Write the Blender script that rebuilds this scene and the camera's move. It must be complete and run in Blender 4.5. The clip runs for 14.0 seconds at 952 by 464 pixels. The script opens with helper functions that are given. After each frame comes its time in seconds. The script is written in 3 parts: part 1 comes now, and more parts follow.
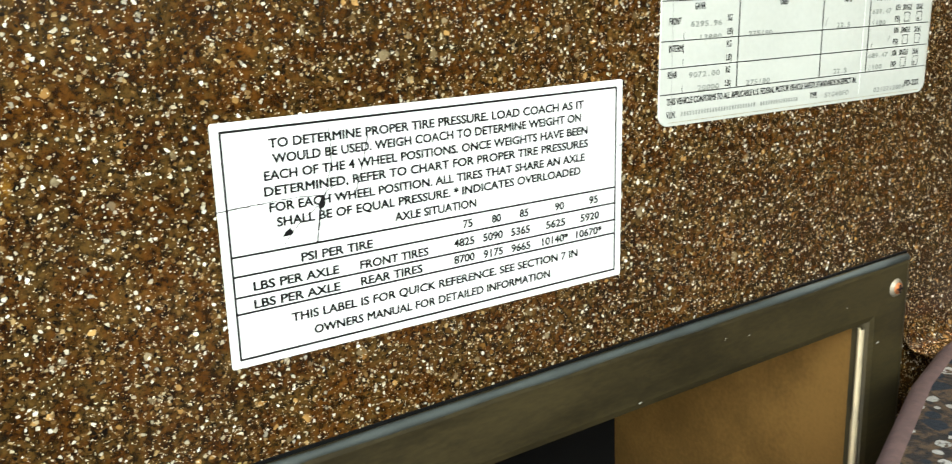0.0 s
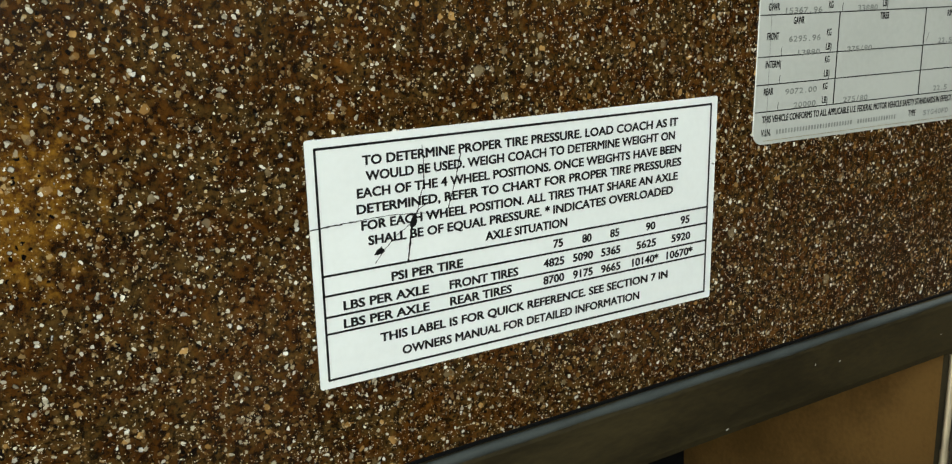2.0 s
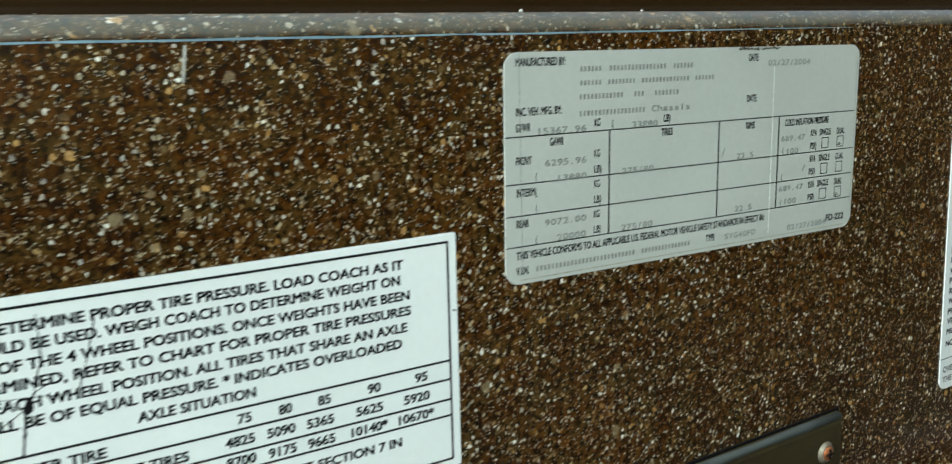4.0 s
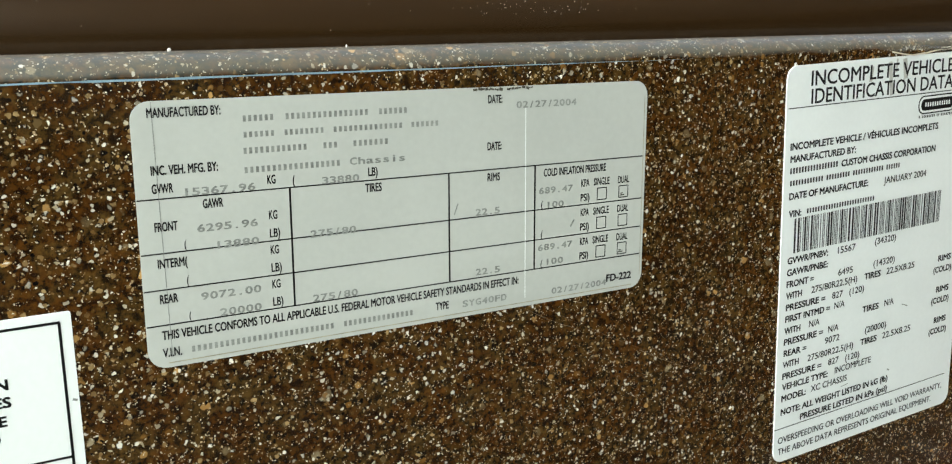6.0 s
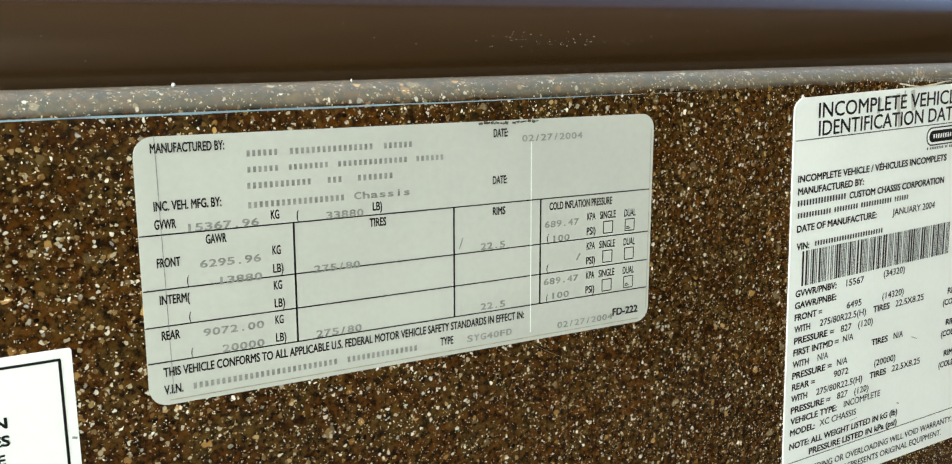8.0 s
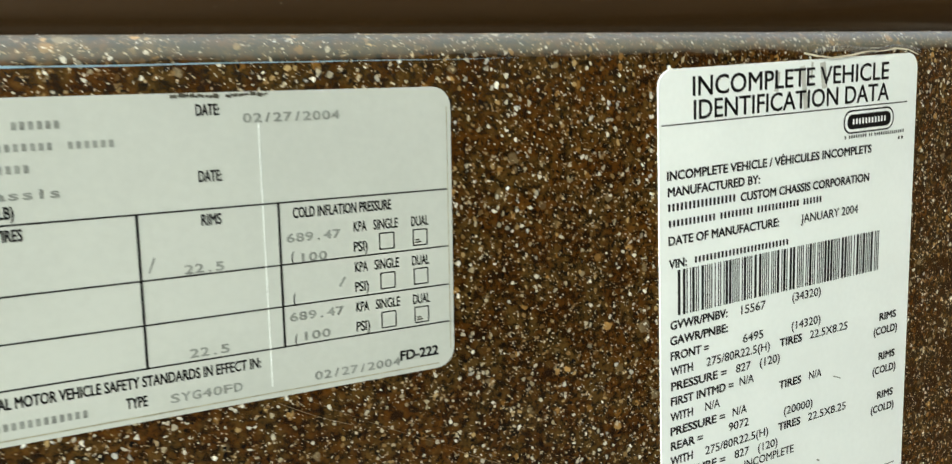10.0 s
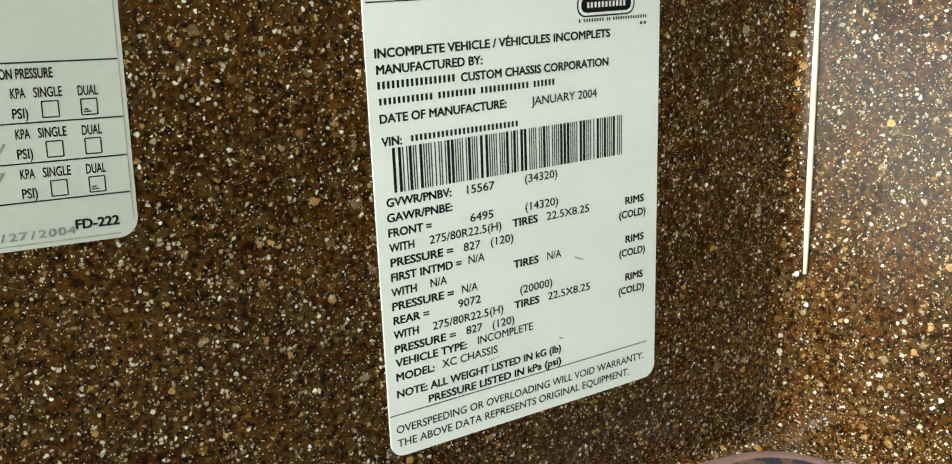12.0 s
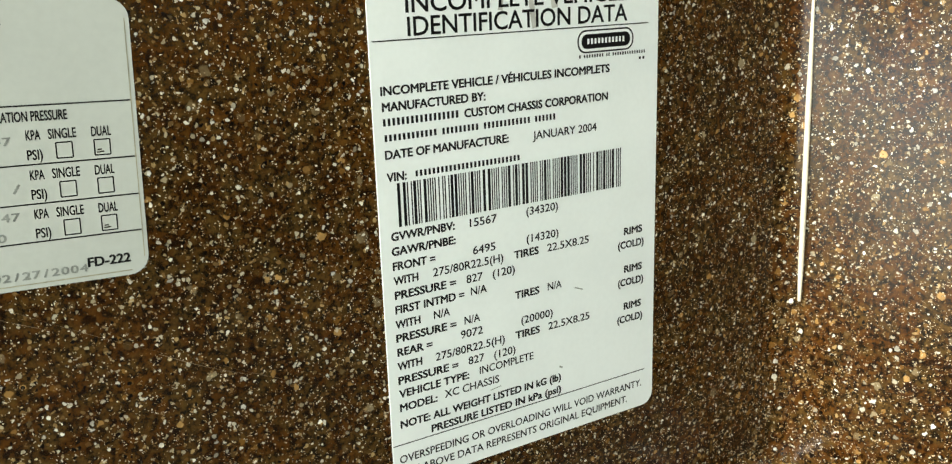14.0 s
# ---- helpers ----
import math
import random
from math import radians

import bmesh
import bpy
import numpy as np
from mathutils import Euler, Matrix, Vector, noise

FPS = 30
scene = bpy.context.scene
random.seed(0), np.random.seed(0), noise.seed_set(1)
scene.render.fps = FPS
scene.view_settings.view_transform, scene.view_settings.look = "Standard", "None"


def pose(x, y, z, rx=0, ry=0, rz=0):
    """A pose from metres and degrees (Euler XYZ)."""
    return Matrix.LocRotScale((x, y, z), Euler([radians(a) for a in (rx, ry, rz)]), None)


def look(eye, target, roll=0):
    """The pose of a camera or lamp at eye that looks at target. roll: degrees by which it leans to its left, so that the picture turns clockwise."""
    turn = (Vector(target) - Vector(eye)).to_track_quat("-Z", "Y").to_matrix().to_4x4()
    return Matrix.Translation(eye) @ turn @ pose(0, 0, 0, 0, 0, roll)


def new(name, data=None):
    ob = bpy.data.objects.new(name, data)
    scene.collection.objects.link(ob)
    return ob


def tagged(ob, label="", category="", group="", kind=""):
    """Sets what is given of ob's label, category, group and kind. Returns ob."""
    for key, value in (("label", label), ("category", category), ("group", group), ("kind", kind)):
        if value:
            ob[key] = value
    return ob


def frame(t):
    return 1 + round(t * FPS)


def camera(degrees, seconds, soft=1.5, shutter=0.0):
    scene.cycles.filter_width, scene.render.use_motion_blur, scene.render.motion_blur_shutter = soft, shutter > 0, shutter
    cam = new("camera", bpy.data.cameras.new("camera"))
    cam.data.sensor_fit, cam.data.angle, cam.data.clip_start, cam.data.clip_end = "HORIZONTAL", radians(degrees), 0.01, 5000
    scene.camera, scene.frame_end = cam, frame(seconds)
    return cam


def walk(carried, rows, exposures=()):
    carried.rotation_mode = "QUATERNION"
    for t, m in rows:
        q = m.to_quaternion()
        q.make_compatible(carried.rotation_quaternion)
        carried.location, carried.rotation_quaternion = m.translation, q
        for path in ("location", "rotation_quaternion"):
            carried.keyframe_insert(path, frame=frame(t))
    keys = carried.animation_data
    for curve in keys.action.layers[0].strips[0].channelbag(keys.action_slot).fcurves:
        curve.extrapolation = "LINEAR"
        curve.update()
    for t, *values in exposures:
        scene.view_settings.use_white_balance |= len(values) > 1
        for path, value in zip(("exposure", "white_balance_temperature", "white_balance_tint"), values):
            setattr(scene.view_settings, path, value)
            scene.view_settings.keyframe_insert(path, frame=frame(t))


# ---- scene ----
cam = camera(52.56, 14.0, soft=1.2, shutter=0.3)
# The side panel leans back from the eye; everything moulded to it is built upright and then leant by this turn.
LEAN_BACK = pose(0, 0, 0, -16, 0, 0)
# seconds, eye x y z in metres, yaw, pitch, roll in degrees, all relative to the panel
ROWS = [
    (0, -0.0095, -0.2203, 1.0153, -32.95, -15.38, -1.52),
    (0.5, -0.0147, -0.2130, 1.0141, -31.49, -15.68, -1.03),
    (1, -0.0154, -0.2124, 1.0152, -31.12, -16.27, -1.02),
    (1.5, -0.0155, -0.2107, 1.0151, -30.44, -15.60, -1.44),
    (2, -0.0151, -0.2080, 1.0177, -29.98, -15.04, -1.34),
    (2.5, -0.0160, -0.2080, 1.0185, -30.19, -14.39, -1.65),
    (3, -0.0132, -0.2052, 1.0228, -30.30, -15.10, -1.60),
    (3.5, 0.0296, -0.2144, 1.0231, -29.34, -13.33, -1.61),
    (4, 0.0650, -0.2012, 1.0285, -32.54, -11.32, -1.29),
    (4.2, 0.0841, -0.2031, 1.0431, -31.31, -11.87, -0.93),
    (6.3, 0.1655, -0.2154, 1.0426, -29.61, -12.53, -0.40),
    (6.5, 0.1655, -0.2154, 1.0433, -29.56, -12.09, -0.32),
    (7, 0.1650, -0.2147, 1.0437, -29.41, -11.58, -0.29),
    (7.2, 0.1643, -0.2136, 1.0432, -29.29, -11.60, -0.36),
    (9.3, 0.1930, -0.2081, 1.0477, -30.00, -10.52, -0.46),
    (9.5, 0.2080, -0.1954, 1.0457, -30.07, -10.50, -0.41),
    (10, 0.2481, -0.1786, 1.0296, -29.42, -10.20, -1.07),
    (10.5, 0.2631, -0.1784, 1.0245, -28.80, -10.73, -1.25),
    (11, 0.2895, -0.1893, 1.0226, -29.08, -11.91, -0.31),
    (11.5, 0.2989, -0.2123, 1.0252, -30.02, -13.68, -0.60),
    (12, 0.2986, -0.2158, 1.0191, -31.41, -14.93, -0.55),
    (12.5, 0.2951, -0.2185, 1.0225, -30.90, -14.87, -0.15),
    (13, 0.2947, -0.2172, 1.0219, -32.12, -14.55, -0.00),
    (13.5, 0.2963, -0.2177, 1.0236, -32.09, -14.57, 0.14),
    (14, 0.2940, -0.2160, 1.0260, -32.13, -14.31, -0.34),
]
EXPOSURES = [(0.0, 2.1, 6500, 10), (0.5, 1.05, 6500, 10), (3.0, 0.94, 6500, 10), (3.5, 0.94, 6250, 6), (4.2, 0.98, 6000, 2), (6.3, 1.40, 6500, 10),
             (10.0, 1.52, 6700, 7), (11.0, 1.62, 6700, 7), (12.0, 1.33, 6750, 6), (14.0, 1.40, 6750, 6)]
walk(cam, [(t, LEAN_BACK @ pose(x, y, z, 90 + pitch, 0, yaw) @ pose(0, 0, 0, 0, 0, roll)) for t, x, y, z, yaw, pitch, roll in ROWS], EXPOSURES)

# ---- light ----
SUN_WAY = LEAN_BACK.to_3x3() @ Vector((0.76, 0.012, -0.65))
world = bpy.data.worlds.new("daylight")
scene.world = world
world.use_nodes = True
sky = world.node_tree.nodes.new("ShaderNodeTexSky")
sky.sky_type, sky.sun_disc = "NISHITA", False
sky.sun_elevation = math.asin(-SUN_WAY.normalized().z)
sky.sun_rotation = math.atan2(-SUN_WAY.x, -SUN_WAY.y)
back = world.node_tree.nodes["Background"]
back.inputs["Strength"].default_value = 0.12
world.node_tree.links.new(sky.outputs["Color"], back.inputs["Color"])

sun = new("sun", bpy.data.lights.new("sun", "SUN"))
sun.data.energy, sun.data.angle, sun.data.color = 2.5, radians(0.5), (1.0, 0.985, 0.955)
sun.matrix_world = look((0, 0, 5), Vector((0, 0, 5)) + SUN_WAY)

# added fill lamp overhead, out of view, that lights the panel
fill_light = new("fill_light", bpy.data.lights.new("fill_light", "AREA"))
fill_light.data.shape, fill_light.data.size, fill_light.data.size_y = "RECTANGLE", 0.66, 0.56
fill_light.data.energy, fill_light.data.color = 9.6, (0.91, 1.0, 0.92)
fill_light.matrix_world = look((-0.35, -0.45, 1.79), (-0.35, -0.45, 0))

# lamp added in the unseen windscreen opening, for the pale veil on the return
veil_light = new("veil_light", bpy.data.lights.new("veil_light", "AREA"))
veil_light.data.shape, veil_light.data.size, veil_light.data.size_y = "RECTANGLE", 1.9, 1.62
veil_light.data.energy, veil_light.data.color = 6.5, (1.0, 0.99, 0.88)
veil_light.matrix_world = look((-1.59, -0.95, 0.75), (0, -0.95, 0.75))

# ---- materials ----
def material(name):
    m = bpy.data.materials.new(name)
    m.use_nodes = True
    return m, m.node_tree, m.node_tree.nodes["Principled BSDF"]


def node(tree, kind, **sockets):
    n = tree.nodes.new(kind)
    for key, value in sockets.items():
        n.inputs[key].default_value = value
    return n


def put(tree, value, socket):
    if isinstance(value, (int, float, tuple)):
        socket.default_value = value
    else:
        tree.links.new(value, socket)


def calc(tree, operation, a, b=0.0, clamp=False):
    n = tree.nodes.new("ShaderNodeMath")
    n.operation, n.use_clamp = operation, clamp
    put(tree, a, n.inputs[0]), put(tree, b, n.inputs[1])
    return n.outputs[0]


def mixed(tree, factor, a, b):
    n = tree.nodes.new("ShaderNodeMix")
    n.data_type = "RGBA"
    put(tree, factor, n.inputs["Factor"]), put(tree, a, n.inputs["A"]), put(tree, b, n.inputs["B"])
    return n.outputs["Result"]


def stepped(tree, value, low, high):
    n = tree.nodes.new("ShaderNodeMapRange")
    n.interpolation_type = "SMOOTHSTEP"
    put(tree, value, n.inputs["Value"])
    n.inputs["From Min"].default_value, n.inputs["From Max"].default_value = low, high
    return n.outputs["Result"]


def place(tree, warp=0.0, grain=900.0):
    """Object coordinates, shaken by a fine noise so that chips get ragged outlines."""
    out = tree.nodes.new("ShaderNodeTexCoord").outputs["Object"]
    if not warp:
        return out
    shake = node(tree, "ShaderNodeTexNoise", Scale=grain, Detail=2.0)
    tree.links.new(out, shake.inputs["Vector"])
    n = tree.nodes.new("ShaderNodeVectorMath")
    n.operation = "MULTIPLY_ADD"
    tree.links.new(shake.outputs["Color"], n.inputs[0])
    n.inputs[1].default_value = (warp, warp, warp)
    tree.links.new(out, n.inputs[2])
    return n.outputs[0]


def noise_of(tree, where, scale, detail=3.0, rough=0.55):
    n = node(tree, "ShaderNodeTexNoise", Scale=scale, Detail=detail, Roughness=rough)
    tree.links.new(where, n.inputs["Vector"])
    return n.outputs["Fac"]


def chips(tree, where, scale, share, size):
    """A mask of scattered chips: of the cells of this scale a share holds one, and a random value for each cell."""
    n = node(tree, "ShaderNodeTexVoronoi", Scale=scale)
    tree.links.new(where, n.inputs["Vector"])
    split = tree.nodes.new("ShaderNodeSeparateColor")
    tree.links.new(n.outputs["Color"], split.inputs["Color"])
    held = calc(tree, "LESS_THAN", split.outputs[0], share)
    reach = calc(tree, "MULTIPLY_ADD", split.outputs[1], size * 0.7)
    tree.nodes[-1].inputs[2].default_value = size * 0.45
    inside = calc(tree, "SUBTRACT", reach, n.outputs["Distance"])
    soft = stepped(tree, inside, 0.0, 0.09)
    return calc(tree, "MULTIPLY", held, soft), calc(tree, "POWER", split.outputs[2], 1.8)


def granite():
    m, tree, shader = material("speckled_granite_look_resin")
    plain, ragged = place(tree), place(tree, 0.0016, 700.0)
    cloud = stepped(tree, noise_of(tree, plain, 24.0, 3.0), 0.40, 0.62)
    crowd = stepped(tree, noise_of(tree, plain, 125.0, 4.0, 0.62), 0.42, 0.60)
    mottle = stepped(tree, noise_of(tree, plain, 480.0, 5.0, 0.7), 0.34, 0.68)
    colour = mixed(tree, mottle, (0.005, 0.0015, 0.0003, 1), (0.062, 0.0225, 0.0030, 1))
    colour = mixed(tree, cloud, colour, mixed(tree, mottle, (0.008, 0.0025, 0.0004, 1), (0.092, 0.0335, 0.0043, 1)))
    # crowded parts are greyer and olive
    colour = mixed(tree, calc(tree, "MULTIPLY", crowd, 0.60), colour, mixed(tree, mottle, (0.006, 0.0042, 0.0012, 1), (0.100, 0.060, 0.016, 1)))
    # honey-coloured resin, most of it at one end of the panel
    amber = stepped(tree, noise_of(tree, plain, 150.0, 3.0), 0.60, 0.72)
    colour = mixed(tree, calc(tree, "MULTIPLY", calc(tree, "MULTIPLY", amber, cloud), 0.6), colour, (0.15, 0.058, 0.009, 1))
    away = tree.nodes.new("ShaderNodeVectorMath")
    away.operation = "DISTANCE"
    tree.links.new(plain, away.inputs[0])
    away.inputs[1].default_value = (-0.004, 0.0, 0.974)
    patch = calc(tree, "SUBTRACT", noise_of(tree, plain, 210.0, 4.0, 0.6), calc(tree, "MULTIPLY", away.outputs["Value"], 12.0))
    colour = mixed(tree, calc(tree, "MULTIPLY", stepped(tree, patch, 0.26, 0.44), 0.75), colour, mixed(tree, mottle, (0.07, 0.022, 0.003, 1), (0.27, 0.13, 0.014, 1)))
    # each row: chips to the metre, share of cells that hold one, size, two colours, how far it keeps to the crowded parts
    for scale, share, size, first, second, close in (
            (270.0, 0.075, 0.48, (0.11, 0.070, 0.026, 1), (0.32, 0.26, 0.16, 1), 0.6),
            (340.0, 0.085, 0.47, (0.17, 0.080, 0.016, 1), (0.52, 0.31, 0.11, 1), 0.4),
            (400.0, 0.150, 0.46, (0.0012, 0.0012, 0.0014, 1), (0.005, 0.005, 0.004, 1), 0.4),
            (650.0, 0.140, 0.48, (0.12, 0.060, 0.016, 1), (0.42, 0.29, 0.13, 1), 0.6),
            (820.0, 0.110, 0.46, (0.0015, 0.001, 0.0006, 1), (0.008, 0.005, 0.002, 1), 0.0),
            (1300.0, 0.110, 0.48, (0.20, 0.12, 0.045, 1), (0.66, 0.52, 0.32, 1), 0.6),
            (2200.0, 0.190, 0.46, (0.30, 0.22, 0.12, 1), (0.92, 0.86, 0.70, 1), 0.2),
            (850.0, 0.125, 0.46, (0.36, 0.30, 0.19, 1), (0.92, 0.88, 0.76, 1), 0.4),
            (400.0, 0.135, 0.38, (0.40, 0.35, 0.25, 1), (0.92, 0.90, 0.82, 1), 0.6)):
        mask, pick = chips(tree, ragged, scale, share, size)
        keep = calc(tree, "MULTIPLY_ADD", crowd, close)
        tree.nodes[-1].inputs[2].default_value = 1.0 - close
        colour = mixed(tree, calc(tree, "MULTIPLY", mask, keep), colour, mixed(tree, pick, first, second))
    # the routed rim is scuffed rougher, and its grey haze is mixed into the colour
    split = tree.nodes.new("ShaderNodeSeparateXYZ")
    tree.links.new(plain, split.inputs[0])
    ragged_edge = calc(tree, "ADD", split.outputs["Z"], calc(tree, "MULTIPLY", noise_of(tree, plain, 55.0, 3.0), 0.004))
    rim_haze = stepped(tree, ragged_edge, 1.0314, 1.0338)
    colour = mixed(tree, calc(tree, "MULTIPLY", rim_haze, 0.34), colour, (0.20, 0.215, 0.18, 1))
    tree.links.new(colour, shader.inputs["Base Color"])
    smear = noise_of(tree, plain, 35.0, 4.0)
    gloss = calc(tree, "MULTIPLY_ADD", smear, 0.20)
    tree.nodes[-1].inputs[2].default_value = 0.12
    put(tree, calc(tree, "ADD", gloss, calc(tree, "MULTIPLY", rim_haze, 0.22)), shader.inputs["Roughness"])
    shader.inputs["Specular IOR Level"].default_value = 0.52
    bump = node(tree, "ShaderNodeBump", Strength=0.10, Distance=0.0004)
    tree.links.new(noise_of(tree, plain, 160.0, 2.0), bump.inputs["Height"])
    tree.links.new(bump.outputs["Normal"], shader.inputs["Normal"])
    return m


def worn(name, colour, rough, metal=0.0, scale=60.0, spread=0.15, bump_by=0.0, stretch=(1, 1, 1), spec=0.5):
    """A painted, printed or metal surface with soft stains and a fine grain."""
    m, tree, shader = material(name)
    where = place(tree)
    if stretch != (1, 1, 1):
        n = tree.nodes.new("ShaderNodeMapping")
        n.inputs["Scale"].default_value = stretch
        tree.links.new(where, n.inputs["Vector"])
        where = n.outputs["Vector"]
    stain, grain = noise_of(tree, where, scale, 4.0), noise_of(tree, where, scale * 22, 2.0)
    both = calc(tree, "ADD", calc(tree, "MULTIPLY", stain, 0.7), calc(tree, "MULTIPLY", grain, 0.3))
    low = tuple(c * (1 - spread) for c in colour) + (1,)
    high = tuple(min(1.0, c * (1 + spread)) for c in colour) + (1,)
    tree.links.new(mixed(tree, stepped(tree, both, 0.3, 0.7), low, high), shader.inputs["Base Color"])
    put(tree, calc(tree, "MULTIPLY_ADD", both, rough * 0.5), shader.inputs["Roughness"])
    tree.nodes[-1].inputs[2].default_value = rough * 0.75
    shader.inputs["Metallic"].default_value = metal
    shader.inputs["Specular IOR Level"].default_value = spec
    if bump_by:
        bump = node(tree, "ShaderNodeBump", Strength=0.5, Distance=bump_by)
        tree.links.new(both, bump.inputs["Height"])
        tree.links.new(bump.outputs["Normal"], shader.inputs["Normal"])
    return m


def flower_carpet():
    m, tree, shader = material("flowered_carpet_pile")
    where = place(tree, 0.0010, 400.0)
    colour = mixed(tree, stepped(tree, noise_of(tree, where, 260.0, 3.0), 0.4, 0.6), (0.010, 0.006, 0.004, 1), (0.075, 0.042, 0.018, 1))
    navy, _ = chips(tree, where, 130.0, 0.42, 0.62)
    colour = mixed(tree, navy, colour, (0.004, 0.008, 0.014, 1))
    n = node(tree, "ShaderNodeTexVoronoi", Scale=105.0, Randomness=0.6)
    tree.links.new(where, n.inputs["Vector"])
    ring = calc(tree, "LESS_THAN", calc(tree, "ABSOLUTE", calc(tree, "SUBTRACT", n.outputs["Distance"], 0.33)), 0.10)
    split = tree.nodes.new("ShaderNodeSeparateColor")
    tree.links.new(n.outputs["Color"], split.inputs["Color"])
    ring = calc(tree, "MULTIPLY", ring, calc(tree, "LESS_THAN", split.outputs[0], 0.6))
    ring = calc(tree, "MULTIPLY", ring, stepped(tree, noise_of(tree, where, 330.0, 1.0), 0.38, 0.5))
    dots, _ = chips(tree, where, 240.0, 0.16, 0.5)
    colour = mixed(tree, calc(tree, "MAXIMUM", ring, dots), colour, (0.34, 0.32, 0.28, 1))
    tree.links.new(colour, shader.inputs["Base Color"])
    shader.inputs["Roughness"].default_value = 0.95
    bump = node(tree, "ShaderNodeBump", Strength=0.9, Distance=0.002)
    tree.links.new(noise_of(tree, where, 700.0, 2.0), bump.inputs["Height"])
    tree.links.new(bump.outputs["Normal"], shader.inputs["Normal"])
    return m


def gravel():
    m, tree, shader = material("pale_gravel")
    where = place(tree)
    n = node(tree, "ShaderNodeTexVoronoi", Scale=15.0)
    tree.links.new(where, n.inputs["Vector"])
    split = tree.nodes.new("ShaderNodeSeparateColor")
    tree.links.new(n.outputs["Color"], split.inputs["Color"])
    colour = mixed(tree, split.outputs[0], (0.32, 0.29, 0.24, 1), (0.66, 0.63, 0.56, 1))
    colour = mixed(tree, stepped(tree, n.outputs["Distance"], 0.35, 0.6), colour, (0.10, 0.085, 0.06, 1))
    colour = mixed(tree, stepped(tree, noise_of(tree, where, 0.6, 3.0), 0.4, 0.7), colour, (0.42, 0.38, 0.30, 1))
    tree.links.new(colour, shader.inputs["Base Color"])
    shader.inputs["Roughness"].default_value = 0.95
    bump = node(tree, "ShaderNodeBump", Strength=1.0, Distance=0.02)
    bump.invert = True
    tree.links.new(n.outputs["Distance"], bump.inputs["Height"])
    tree.links.new(bump.outputs["Normal"], shader.inputs["Normal"])
    return m


GRANITE = granite()
WHITE_VINYL = worn("white_label_vinyl", (0.83, 0.86, 0.84), 0.38, scale=30.0, spread=0.03, spec=0.35)
CLEAR_FILM = worn("yellowed_label_film", (0.51, 0.525, 0.485), 0.24, scale=25.0, spread=0.05)
INK = worn("black_print", (0.005, 0.005, 0.0055), 0.5, scale=400.0, spread=0.3, spec=0.2)
FADED = worn("faded_typed_ink", (0.24, 0.25, 0.23), 0.5, scale=500.0, spread=0.28)
STEEL = worn("tarnished_steel", (0.035, 0.0260, 0.0088), 0.55, 0.25, scale=42.0, spread=0.55, stretch=(0.3, 1, 1), bump_by=0.00003)
BRASS_LINER = worn("bronzed_steel_liner", (0.24, 0.130, 0.036), 0.38, 0.5, scale=22.0, spread=0.3, bump_by=0.00004)
SILL_BROWN = worn("glossy_brown_vinyl", (0.027, 0.0130, 0.0035), 0.22, scale=12.0, spread=0.25, stretch=(0.06, 1, 1), bump_by=0.00006)
SILL_BROWN.node_tree.nodes["Principled BSDF"].inputs["Coat Weight"].default_value = 0.5
SILL_BROWN.node_tree.nodes["Principled BSDF"].inputs["Coat Roughness"].default_value = 0.14
BINDING = worn("dusty_pink_binding", (0.115, 0.066, 0.057), 0.9, scale=260.0, spread=0.25, bump_by=0.0006)
AGED = worn("aged_yellow_film", (0.33, 0.31, 0.22), 0.4, scale=300.0, spread=0.3)
TEAR = worn("dark_torn_film", (0.055, 0.050, 0.036), 0.6, scale=400.0, spread=0.4)
CREASE = worn("greyed_vinyl_crease", (0.50, 0.49, 0.45), 0.4, scale=300.0, spread=0.25)
GLINT_FILM_CREAM = worn("cream_glint_and_film", (0.74, 0.66, 0.51), 0.25, scale=120.0, spread=0.10)
DUST = worn("pale_dust_crumbs", (0.45, 0.44, 0.40), 0.9, scale=500.0, spread=0.25)
RUST = worn("rusty_screw", (0.30, 0.105, 0.035), 0.6, 0.5, scale=900.0, spread=0.5, bump_by=0.0002)
WASHER = worn("dull_zinc", (0.21, 0.185, 0.135), 0.5, 0.5, scale=500.0, spread=0.2)
# near-black for shade: the recess's depth and the line round its frame
SHADE_BLACK = worn("shade_black", (0.004, 0.004, 0.004), 0.95, scale=200.0, spread=0.3, spec=0.1)
SKYLIT_STEEL = worn("skylit_steel_edge", (0.050, 0.059, 0.056), 0.7, 0.2, scale=60.0, spread=0.2)
SUNLIT_EDGE = worn("sunlit_edge_cream", (0.66, 0.55, 0.36), 0.36, 0.35, scale=150.0, spread=0.12)
SKY_LINE = worn("pale_blue_sky_line", (0.22, 0.33, 0.40), 0.3, scale=90.0, spread=0.25)
SCRATCH = worn("pale_scratch", (0.15, 0.105, 0.06), 0.5, scale=300.0, spread=0.4)
CARPET, GRAVEL = flower_carpet(), gravel()
TRIM = worn("beige_cab_lining", (0.42, 0.36, 0.29), 0.8, scale=9.0, spread=0.12, bump_by=0.0006)
PALE_TRIM = worn("pale_ceiling_vinyl", (0.72, 0.70, 0.64), 0.7, scale=9.0, spread=0.06, bump_by=0.0006)
DARK_TRIM = worn("dark_brown_cab_trim", (0.06, 0.042, 0.032), 0.7, scale=9.0, spread=0.2, bump_by=0.0006)
FILM, film_tree, film_shader = material("clear_film")
film_shader.inputs["Transmission Weight"].default_value = 0.9
film_shader.inputs["Roughness"].default_value = 0.15
film_shader.inputs["IOR"].default_value = 1.3
film_shader.inputs["Base Color"].default_value = (0.85, 0.84, 0.78, 1)
LEAF = worn("dark_leaves", (0.035, 0.055, 0.022), 0.6, scale=30.0, spread=0.5)


